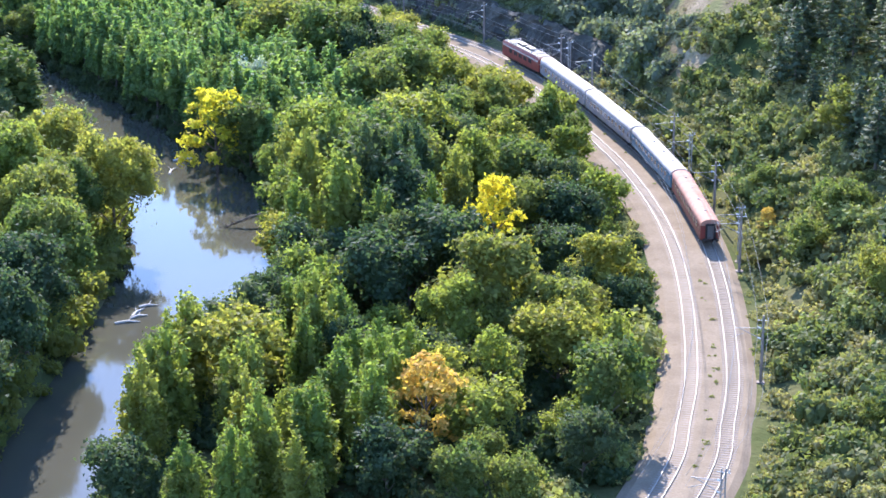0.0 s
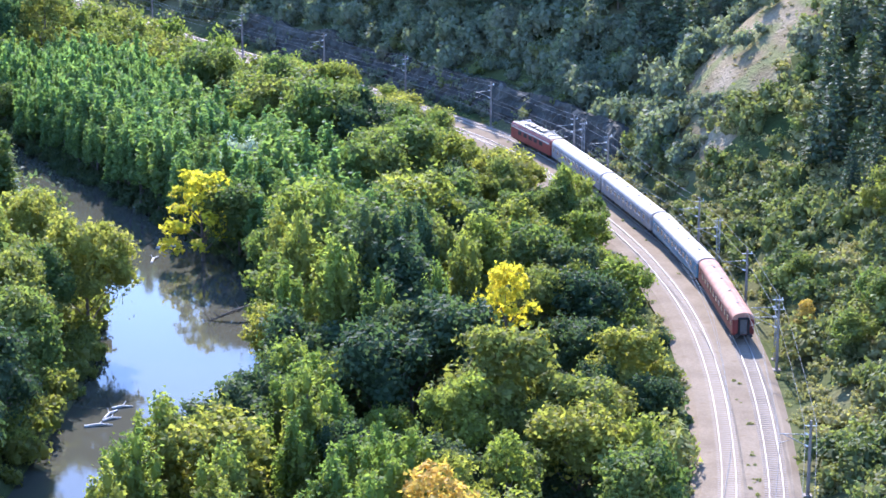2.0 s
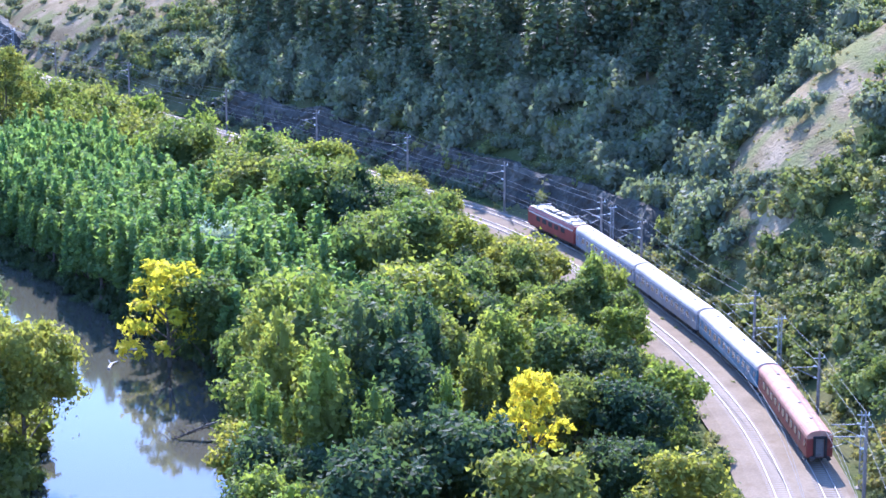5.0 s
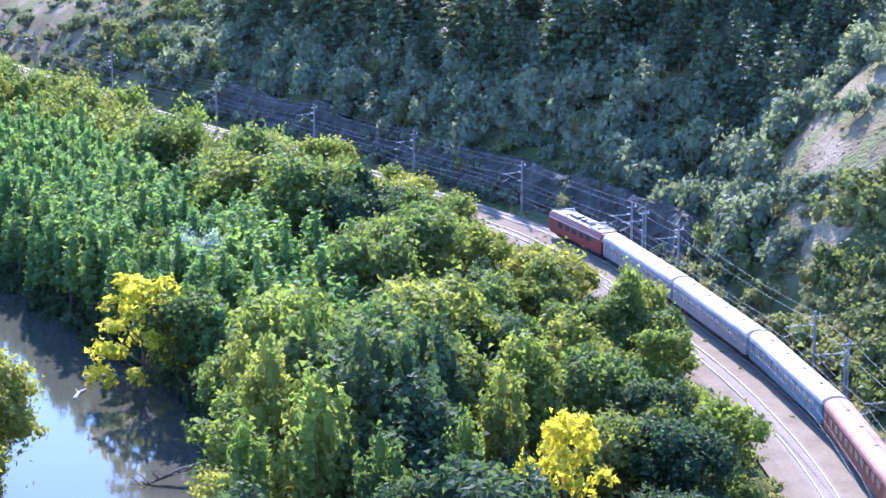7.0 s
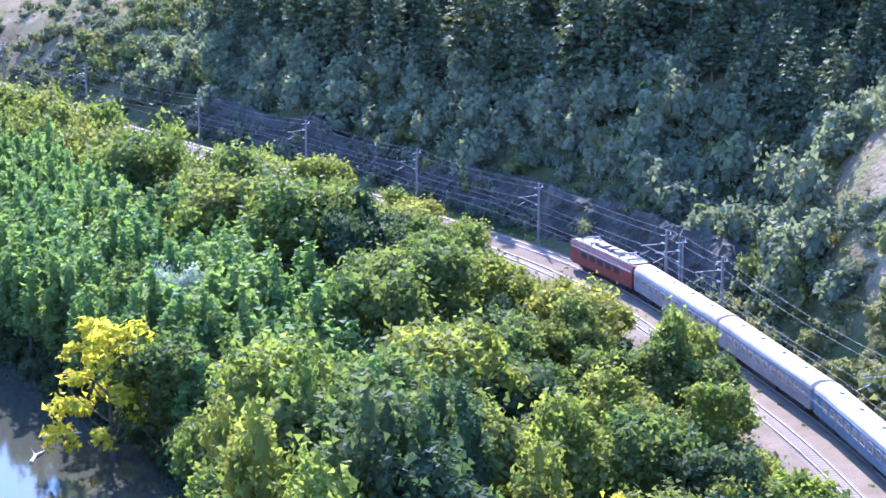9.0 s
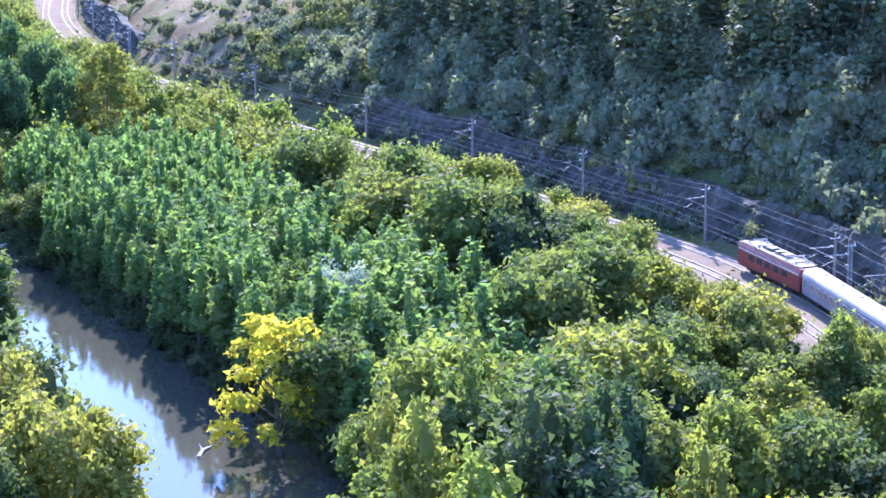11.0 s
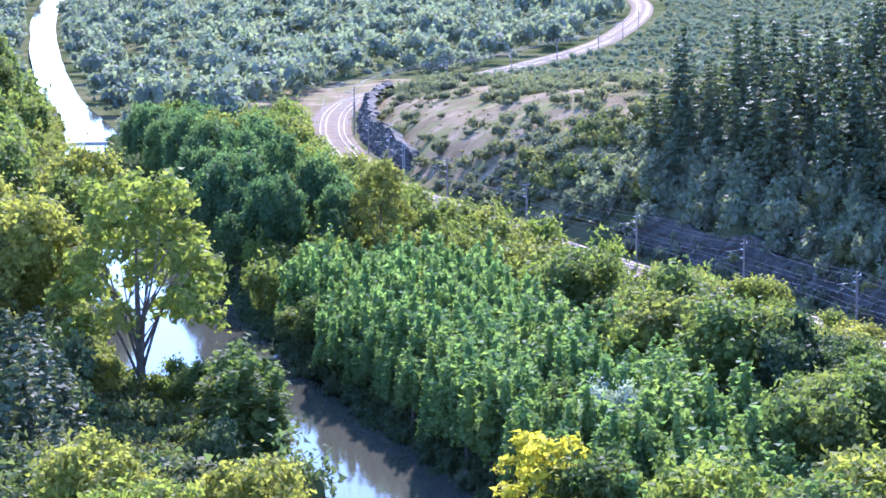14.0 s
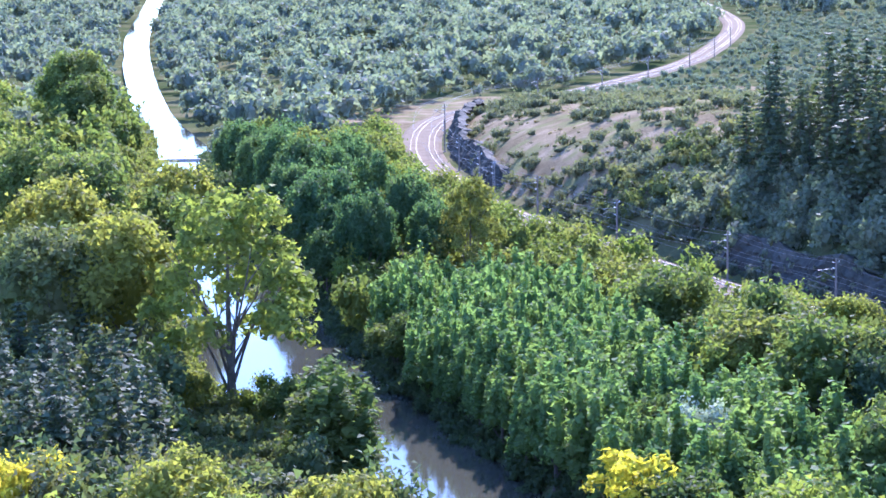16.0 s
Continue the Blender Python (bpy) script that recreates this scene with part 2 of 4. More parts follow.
def wave(x, y, f, seed):
    """Cheap smooth random relief."""
    r = np.random.RandomState(seed)
    out = 0
    for k in range(6):
        a, p = r.uniform(0, 6.3), r.uniform(0, 6.3)
        g = f * (0.6 + 0.35 * k)
        out = out + np.sin(g * (x * math.cos(a) + y * math.sin(a)) + p) / (1 + 0.5 * k)
    return out / 3


def height(x, y):
    x, y = np.atleast_1d(x).astype(float), np.atleast_1d(y).astype(float)
    s, _ = side(RAIL, x, y)
    rr, _ = side(RIVER_RIGHT, x, y)
    rl, _ = side(RIVER_LEFT, x, y)
    z = -1.3 + 0.5 * wave(x, y, 0.05, 1)
    z = np.where(s > -11, np.maximum(z, -0.45 - 1.0 * smooth01(-8, -11, s)), z)
    wet = np.minimum(-rr, rl)
    z = z - (z - WATER_Z + 1.6) * smooth01(0, 1, (wet + 2.5 + 27 * smooth01(520, 640, y)) / (5 + 11 * smooth01(520, 640, y)))
    # left bank rises gently behind the river
    z = z + 0.10 * np.clip(-rl - 12, 0, 130) * smooth01(600, 250, y)
    # wooded hill on the outside of the bend
    ridge = np.interp(y, [0, 120, 230, 300, 360, 420, 470, 520, 570, 640, 700, 760], [30, 42, 48, 42, 33, 28, 22, 16, 11, 6, 1, 0])
    slope = np.interp(y, [0, 100, 160, 230, 300, 450, 560, 700], [0.35, 0.42, 0.6, 0.8, 0.95, 0.9, 0.75, 0.5])
    up = np.clip(s - 6.5, 0, None)
    h = ridge * (1 - np.exp(-slope * up / np.maximum(ridge, 1) * 1.25))
    h = h * smooth01(260, 120, s) + 1.8 * wave(x, y, 0.11, 5) * smooth01(10, 30, s) * smooth01(2, 14, h)
    # a bare spur with a gully on its far side
    ax, ay, bx, by = 34.0, 225.0, 84.0, 285.0
    ln = math.hypot(bx - ax, by - ay)
    off = ((x - ax) * (by - ay) - (y - ay) * (bx - ax)) / ln
    h = h + smooth01(8, 24, s) * smooth01(150, 60, s) * (5.0 * np.exp(-((off - 4) / 19) ** 2) - 7.0 * np.exp(-((off + 27) / 13) ** 2))
    return np.where(s > 2.5, np.maximum(-0.5, -0.5 + h - 0.8 * smooth01(2.5, 4, s) * smooth01(7, 5, s)), z)


GROUND = {}


def ground_z(x, y):
    """The height of the ground sheet, between its corners."""
    xs, ys, z = GROUND["xs"], GROUND["ys"], GROUND["z"]
    x, y = np.asarray(x, float), np.asarray(y, float)
    i, j = np.clip(np.searchsorted(xs, x) - 1, 0, len(xs) - 2), np.clip(np.searchsorted(ys, y) - 1, 0, len(ys) - 2)
    u, v = (x - xs[i]) / (xs[i + 1] - xs[i]), (y - ys[j]) / (ys[j + 1] - ys[j])
    return (z[j, i] * (1 - u) + z[j, i + 1] * u) * (1 - v) + (z[j + 1, i] * (1 - u) + z[j + 1, i + 1] * u) * v


def build_ground():
    def steps(a, b, fine, lo, hi, grow):
        v = list(np.arange(lo, hi + 0.01, fine))
        d = fine
        while v[-1] < b:
            d *= grow
            v.append(v[-1] + d)
        d = fine
        while v[0] > a:
            d *= grow
            v.insert(0, v[0] - d)
        return np.array(v)
    xs, ys = steps(-4500, 4500, 3.0, -190, 110, 1.07), steps(-1500, 4800, 3.0, 40, 700, 1.045)
    gx, gy = np.meshgrid(xs, ys)
    z = height(gx.ravel(), gy.ravel())
    far = np.hypot(gx.ravel(), gy.ravel() - 300)
    z = z + 14 * smooth01(1300, 3500, far) * (1 + wave(gx.ravel(), gy.ravel(), 0.004, 9))
    GROUND.update(xs=xs, ys=ys, z=z.reshape(gx.shape))
    verts = np.stack([gx.ravel(), gy.ravel(), z], 1).tolist()
    n = len(xs)
    faces = [(j * n + i, j * n + i + 1, (j + 1) * n + i + 1, (j + 1) * n + i) for j in range(len(ys) - 1) for i in range(n - 1)]
    me = raw("ground", verts, faces, SOIL, True)
    me.materials.append(DRY_GRASS)
    cx, cy = (gx[:-1, :-1] + 1.5).ravel(), (gy[:-1, :-1] + 1.5).ravel()
    s, _ = side(RAIL, cx, cy)
    o = ((cx - 34) * 60 - (cy - 225) * 50) / 78.1
    edge = 4 * wave(cx, cy, 0.25, 21)
    dry = ((s > 7) & (s < 120) & (cy > 418 + 6 * edge) & (cy < 760)) | ((np.abs(o - 0.5) < 12 + edge) & (s > 12) & (s < 140) & (cy > 190)) | ((s < -9) & (s > -42 + 3 * edge) & (cy > 585) & (cy < 720))
    me.polygons.foreach_set("material_index", dry.astype(np.int32))
    ob = new("ground", me)
    tagged(ob, "grassy valley floor and dry hillside soil", "ground", kind="structure")


build_ground()


def ribbon(name, left, right, z, mat, label, category, drop=0.0):
    bm = bmesh.new()
    rows = [[bm.verts.new((*l, z - drop)), bm.verts.new((*(l * 0.9 + r * 0.1), z)), bm.verts.new((*(l * 0.5 + r * 0.5), z)), bm.verts.new((*(l * 0.1 + r * 0.9), z)), bm.verts.new((*r, z - drop))] for l, r in zip(left, right)]
    for a, b in zip(rows, rows[1:]):
        for k in range(4):
            bm.faces.new((a[k], a[k + 1], b[k + 1], b[k]))
    return tagged(part(name, bm, mat), label, category, kind="structure")


wl = np.array([RIVER_LEFT[int(k)] for k in np.linspace(0, len(RIVER_LEFT) - 1, 260)])
wr = np.array([RIVER_RIGHT[int(k)] for k in np.linspace(0, len(RIVER_RIGHT) - 1, 260)])
wd = (wr - wl) / np.linalg.norm(wr - wl, axis=1)[:, None]
wm = 7 * (1 - smooth01(520, 640, wl[:, 1]))[:, None]
ribbon("water", wl - wm * wd, wr + wm * wd, WATER_Z, WATER, "calm murky green-brown river water", "river")
ribbon("railway_bed", np.array([rail_at(s, -9.2)[0][:2] for s in np.arange(2, RAIL_ARC[-1] - 5, 3)]), np.array([rail_at(s, 3.1)[0][:2] for s in np.arange(2, RAIL_ARC[-1] - 5, 3)]),
       -0.11, BALLAST, "pale pinkish grey gravel railway bed", "railway", 0.5)


def rock_face(s0, s1, foot, tall, seed):
    """A blasted rock wall beside the line: ledges, clefts and a ragged top."""
    rng = np.random.RandomState(seed)
    ss = np.arange(s0, s1, 0.9)
    rows = 11
    cleft = np.interp(ss, np.arange(s0, s1 + 8, 3.1), rng.uniform(-1.3, 1.0, len(np.arange(s0, s1 + 8, 3.1))))
    top = tall * np.interp(ss, np.arange(s0, s1 + 20, 9.0), rng.uniform(0.65, 1.1, len(np.arange(s0, s1 + 20, 9.0)))) * smooth01(s0, s0 + 12, ss) * smooth01(s1, s1 - 12, ss)
    V, F = [], []
    for i, q in enumerate(ss):
        for j in range(rows):
            t = j / (rows - 1)
            ledge = 0.5 * math.floor(t * 4 + 0.4 * math.sin(i * 0.21)) + 1.8 * t
            back = 1.6 if j == rows - 1 else 0.0
            V.append(tuple(rail_at(q, foot + ledge + cleft[i] * (0.3 + 0.7 * t) + rng.uniform(-0.35, 0.35) + back, -0.8 + (top[i] + 0.8) * min(1, t * 1.1) + rng.uniform(-0.25, 0.25) - 0.8 * (back > 0))[0]))
    for i in range(len(ss) - 1):
        for j in range(rows - 1):
            a, b = i * rows + j, (i + 1) * rows + j
            F += [(a, b, b + 1), (a, b + 1, a + 1)] if rng.uniform() < 0.5 else [(a, b, a + 1), (b, b + 1, a + 1)]
    tagged(new("rock_face", raw("rock_face", V, F, ROCK)), "dark grey rock wall of the railway cutting", "rock face", kind="structure")


rock_face(arc_of(238), arc_of(372), 6.0, 7.0, 3)
rock_face(arc_of(462), arc_of(645), 4.6, 6.5, 8)


# ---- tracks ----
def sweep(name, offs, zs, s0, s1, mat, step=3.0):
    """A bar with the given cross-section (offsets and heights) along the railway."""
    bm = bmesh.new()
    rings = []
    for s in np.arange(s0, s1, step):
        rings.append([bm.verts.new(rail_at(s, o, z)[0]) for o, z in zip(offs, zs)])
    n = len(offs)
    for a, b in zip(rings, rings[1:]):
        for k in range(n):
            bm.faces.new((a[k], a[(k + 1) % n], b[(k + 1) % n], b[k]))
    bm.faces.new(rings[0]), bm.faces.new(rings[-1])
    return bm


def track(off, label, near):
    root = tagged(new("railway_track"), label, "railway track", "parallel tracks", "structure")
    for side_off in (-0.75, 0.75):
        c = off + side_off
        w = 0.045
        part("rail", sweep("rail", [c - w, c - w, c + w, c + w], [-0.12, 0.06, 0.06, -0.12], 8, RAIL_ARC[-1] - 8, RAIL_STEEL), RAIL_STEEL, root)
    bm = box(bmesh.new(), -0.13, 0.13, -1.28, 1.28, -0.2, -0.075, 0.02)
    me = bpy.data.meshes.new("sleeper")
    bm.to_mesh(me)
    bm.free()
    me.materials.append(CONCRETE)
    sv = np.array([v.co[:] for v in me.vertices])
    sf = [list(p.vertices) for p in me.polygons]
    V, F, n = [], [], 0
    for s in np.arange(arc_of(62), arc_of(430), 0.66):
        p, h = rail_at(s, off, 0.0 if near else -0.03)
        if n < 290:
            o = new("sleeper", me)
            o.parent, o.matrix_basis = root, Matrix.Translation(p) @ Matrix.Rotation(h, 4, "Z")
        else:
            k = len(V) * len(sv)
            c, q = math.cos(h), math.sin(h)
            V.append(np.stack([sv[:, 0] * c - sv[:, 1] * q + p.x, sv[:, 0] * q + sv[:, 1] * c + p.y, sv[:, 2] + p.z], 1))
            F += [[i + k for i in f] for f in sf]
        n += 1
    rest = new("far_sleepers", raw("far_sleepers", np.vstack(V).tolist(), F, CONCRETE))
    rest.parent = root
    tagged(rest, kind="stuff")
    return root


# ---- train ----
def paint(name, base, spots, streak, rough=0.45):
    m, nt, b = material(name, rough, 0, 0.2)
    c = ramp(nt, noise_at(nt, 0.5, 5), [(0.35, base), (0.65, tuple(0.75 * v for v in base))])
    c = mix(nt, ramp(nt, noise_at(nt, 1.1, 2), [(0.56, (0, 0, 0)), (0.62, (0.8, 0.8, 0.8))]), c, spots)
    c = mix(nt, ramp(nt, noise_at(nt, 6, 4), [(0.45, (0, 0, 0)), (0.8, (0.5, 0.5, 0.5))]), c, streak)
    nt.links.new(c, b.inputs["Base Color"])
    bump(nt, b, noise_at(nt, 8, 2), 0.1, 0.02)
    return m


ROOF_WHITE = paint("roof_white", (0.52, 0.47, 0.42), (0.45, 0.405, 0.36), (0.34, 0.305, 0.27), 0.8)
ROOF_SALMON = paint("roof_salmon", (0.44, 0.225, 0.155), (0.4, 0.235, 0.17), (0.28, 0.165, 0.12), 0.8)
SIDE_GREY = paint("side_grey", (0.24, 0.25, 0.255), (0.13, 0.19, 0.28), (0.16, 0.16, 0.16))
SIDE_TEAL = paint("side_teal", (0.06, 0.18, 0.25), (0.2, 0.23, 0.23), (0.12, 0.12, 0.13))
SIDE_RED = paint("side_red", (0.2, 0.045, 0.035), (0.2, 0.08, 0.06), (0.1, 0.05, 0.04))
LOCO_RED = paint("loco_red", (0.24, 0.045, 0.035), (0.2, 0.04, 0.035), (0.14, 0.07, 0.06))
LOCO_ROOF = paint("loco_roof", (0.15, 0.145, 0.14), (0.1, 0.095, 0.09), (0.07, 0.065, 0.06))
UNDERFRAME = paint("underframe", (0.05, 0.048, 0.045), (0.08, 0.06, 0.05), (0.03, 0.03, 0.03), 0.8)
RUBBER = paint("rubber", (0.03, 0.03, 0.03), (0.04, 0.04, 0.04), (0.05, 0.05, 0.05), 0.9)
CREAM = paint("cream_stripe", (0.6, 0.56, 0.48), (0.5, 0.47, 0.4), (0.3, 0.28, 0.25))
COPPER = paint("bus_bar", (0.4, 0.38, 0.36), (0.3, 0.28, 0.27), (0.2, 0.19, 0.18))


def glass_material():
    m, nt, b = material("window_glass", 0.08, 0, 0.6)
    c = ramp(nt, noise_at(nt, 0.6, 2), [(0.3, (0.02, 0.025, 0.03)), (0.7, (0.05, 0.055, 0.06))])
    nt.links.new(c, b.inputs["Base Color"])
    return m


GLASS = glass_material()


def roof_profile(w, eave, top, n=12):
    return [(w / 2 * math.sin(a) if abs(math.sin(a)) < 1 else w / 2 * math.copysign(1, math.sin(a)), eave + (top - eave) * math.cos(a) ** 0.75 if math.cos(a) > 1e-6 else eave)
            for a in (math.pi * (k / n - 0.5) for k in range(n + 1))]


def extrude(profile, x0, x1, taper=0.0, close=True):
    """A closed (y, z) outline drawn out along x, drawn in a little at both ends."""
    bm = bmesh.new()
    xs = [x0, x0 + 0.12, x1 - 0.12, x1] if taper else [x0, x1]
    rings = []
    for i, x in enumerate(xs):
        k = 1 - taper if taper and i in (0, 3) else 1
        zc = sum(p[1] for p in profile) / len(profile)
        rings.append([bm.verts.new((x, y * k, zc + (z - zc) * k)) for y, z in profile])
    n = len(profile)
    for a, b in zip(rings, rings[1:]):
        for k in range(n):
            bm.faces.new((a[k], b[k], b[(k + 1) % n], a[(k + 1) % n]))
    bm.faces.new(rings[0][::-1]), bm.faces.new(rings[-1])
    bmesh.ops.recalc_face_normals(bm, faces=bm.faces)
    return bm


def bogie(parent, x):
    b = part("bogie", box(box(bmesh.new(), x - 1.7, x + 1.7, -1.15, -0.9, 0.45, 0.75, 0.05), x - 1.7, x + 1.7, 0.9, 1.15, 0.45, 0.75, 0.05), UNDERFRAME, parent)
    for dx in (-1.25, 1.25):
        for y in (-0.75, 0.75):
            w = bmesh.new()
            bmesh.ops.create_cone(w, cap_ends=True, segments=18, radius1=0.46, radius2=0.46, depth=0.13, matrix=Matrix.Translation((x + dx, y, 0.52)) @ Matrix.Rotation(radians(90), 4, "X"))
            part("wheel", w, UNDERFRAME, b)


def coach(roof, sidemat, label, name="passenger_coach"):
    root = tagged(new(name), label, "train coach", "coaches of the train")
    L, W = 25.2, 2.84
    body = part("body", extrude([(-W / 2, 1.05), (-W / 2 - 0.02, 1.6), (-W / 2, 3.15), (W / 2, 3.15), (W / 2 + 0.02, 1.6), (W / 2, 1.05)], -L / 2, L / 2, 0.03), sidemat, root)
    rp = roof_profile(W + 0.04, 3.12, 4.05)
    part("roof", extrude(rp + [(-0.0, 3.10)][:0], -L / 2, L / 2, 0.02), roof, root, smooth=False)
    for x in np.linspace(-L / 2 + 3.2, L / 2 - 3.2, 7):
        rib = extrude([(y * 1.004, z + 0.012) for y, z in rp], x - 0.03, x + 0.03)
        part("roof_seam", rib, roof, root)
    for x in (-8.2, -2.5, 3.2, 8.6):
        part("roof_vent", box(bmesh.new(), x - 0.25, x + 0.25, -0.18, 0.18, 3.98, 4.14, 0.04), LOCO_ROOF, root)
    for y, sg in ((-W / 2, -1), (W / 2, 1)):
        for x in np.linspace(-9.2, 9.2, 10):
            p = part("window", box(bmesh.new(), x - 0.62, x + 0.62, y - 0.03, y + 0.03, 1.95, 2.85, 0.025), CREAM if roof is ROOF_WHITE else UNDERFRAME, root)
            part("pane", box(bmesh.new(), x - 0.54, x + 0.54, y - 0.045, y + 0.045, 2.02, 2.78, 0.01), GLASS, p)
        for x in (-11.6, 11.6):
            d = part("door", box(bmesh.new(), x - 0.42, x + 0.42, y - 0.025, y + 0.025, 1.0, 3.05, 0.02), sidemat, root)
            part("pane", box(bmesh.new(), x - 0.24, x + 0.24, y - 0.04, y + 0.04, 2.0, 2.75, 0.01), GLASS, d)
            part("step", box(bmesh.new(), x - 0.4, x + 0.4, y - 0.05 * sg - 0.12, y - 0.05 * sg + 0.12, 0.55, 0.6, 0.01), UNDERFRAME, d)
    part("underframe", box(box(bmesh.new(), -L / 2 + 0.3, L / 2 - 0.3, -1.2, 1.2, 0.85, 1.07, 0.03), -3.2, 3.0, -1.15, 1.15, 0.4, 0.86, 0.06), UNDERFRAME, root)
    for x in (-9.3, 9.3):
        bogie(root, x)
    for sg in (-1, 1):
        x = sg * L / 2
        g = part("gangway", box(box(bmesh.new(), x - 0.02, x + sg * 0.34, -0.72, -0.5, 1.1, 3.3, 0.03), x - 0.02, x + sg * 0.34, 0.5, 0.72, 1.1, 3.3, 0.03), RUBBER, root, "black rubber gangway bellows")
        part("hood", box(bmesh.new(), min(x, x + sg * 0.34), max(x, x + sg * 0.34), -0.72, 0.72, 3.2, 3.42, 0.04), RUBBER, g)
        part("end_door", box(bmesh.new(), x - 0.02, x + sg * 0.06 + 0.02, -0.44, 0.44, 1.15, 3.15, 0.02), LOCO_ROOF, root, "dull grey end door")
        for y in (-0.88, 0.88):
            bf = bmesh.new()
            bmesh.ops.create_cone(bf, cap_ends=True, segments=12, radius1=0.22, radius2=0.22, depth=0.5, matrix=Matrix.Translation((x + sg * 0.3, y, 1.02)) @ Matrix.Rotation(radians(90), 4, "Y"))
            part("buffer", bf, UNDERFRAME, root)
    return root


def locomotive():
    root = tagged(new("electric_locomotive"), "red electric locomotive with grey roof and folded pantographs", "locomotive")
    L, W = 17.0, 2.95
    part("body", extrude([(-W / 2, 1.0), (-W / 2, 3.2), (-W / 2 + 0.25, 3.7), (W / 2 - 0.25, 3.7), (W / 2, 3.2), (W / 2, 1.0)], -L / 2, L / 2, 0.06), LOCO_RED, root)
    part("roof", box(bmesh.new(), -L / 2 + 0.6, L / 2 - 0.6, -1.15, 1.15, 3.66, 3.86, 0.06), LOCO_ROOF, root)
    for y in (-W / 2, W / 2):
        part("stripe", box(bmesh.new(), -L / 2 + 0.4, L / 2 - 0.4, y - 0.02, y + 0.02, 2.9, 3.12, 0.01), CREAM, root, "cream side stripe")
        for x in (-4.5, -2.2, 0, 2.2, 4.5):
            part("grille", box(bmesh.new(), x - 0.7, x + 0.7, y - 0.03, y + 0.03, 2.0, 2.75, 0.02), UNDERFRAME, root)
        part("rail_hand", box(bmesh.new(), -L / 2 + 0.8, L / 2 - 0.8, y * 0.86 - 0.03, y * 0.86 + 0.03, 3.86, 3.92, 0.01), CREAM, root)
    for sg in (-1, 1):
        x = sg * L / 2
        for y in (-0.62, 0.62):
            part("windscreen", box(bmesh.new(), x - 0.06, x + 0.06, y - 0.5, y + 0.5, 2.35, 3.15, 0.03), GLASS, root)
            part("headlight", box(bmesh.new(), x - 0.07, x + 0.07, y * 1.5 - 0.14, y * 1.5 + 0.14, 1.45, 1.72, 0.04), CREAM, root)
            part("buffer", box(bmesh.new(), min(x, x + sg * 0.5), max(x, x + sg * 0.5), y * 1.4 - 0.22, y * 1.4 + 0.22, 0.82, 1.2, 0.08), UNDERFRAME, root)
        bm = bmesh.new()
        cx = sg * 5.0
        for y in (-0.8, 0.8):
            tube(bm, [(cx - 1.4, y, 4.1), (cx, y * 0.8, 4.5), (cx + 1.4, y, 4.15)], [0.08] * 3)
        for dx in (-1.4, 0, 1.4):
            tube(bm, [(cx + dx, -1.0, 4.12 + (0.4 if dx == 0 else 0)), (cx + dx, 1.0, 4.12 + (0.4 if dx == 0 else 0))], [0.09] * 2)
        part("pantograph", bm, COPPER, root, "folded grey steel pantograph")
        for dx in (-1.3, 1.3):
            for y in (-0.8, 0.8):
                part("insulator", box(bmesh.new(), cx + dx - 0.09, cx + dx + 0.09, y - 0.09, y + 0.09, 3.84, 4.12, 0.03), CERAMIC, root)
    for x, w in ((-2.4, 0.7), (-0.6, 0.5), (1.6, 0.8), (3.0, 0.3)):
        part("roof_box", box(bmesh.new(), x - w, x + w, -0.6, 0.55, 3.84, 4.25, 0.06), LOCO_ROOF, root)
    part("underframe", box(bmesh.new(), -L / 2 + 0.2, L / 2 - 0.2, -1.25, 1.25, 0.7, 1.02, 0.04), UNDERFRAME, root)
    for x in (-4.6, 4.6):
        bogie(root, x)
    return root


def on_rails(ob, s, reach):
    a, b = rail_at(s - reach)[0], rail_at(s + reach)[0]
    m = (a + b) / 2
    ob.matrix_basis = Matrix.Translation((m.x, m.y, 0.06)) @ Matrix.Rotation(math.atan2(b.y - a.y, b.x - a.x), 4, "Z")


REAR = arc_of(150.0)
TRAIN = [(coach(ROOF_SALMON, SIDE_RED, "rust-red passenger coach with faded salmon roof on the track"), 12.9, 9.3),
         (coach(ROOF_WHITE, SIDE_TEAL, "teal and grey graffiti-covered passenger coach with pale roof"), 38.9, 9.3),
         (coach(ROOF_WHITE, SIDE_GREY, "grey passenger coach with white roof and graffiti"), 64.9, 9.3),
         (coach(ROOF_WHITE, SIDE_GREY, "grey passenger coach with white roof behind the locomotive"), 90.9, 9.3),
         (locomotive(), 112.8, 5.5)]
for ob, s, reach in TRAIN:
    on_rails(ob, REAR + s, reach)


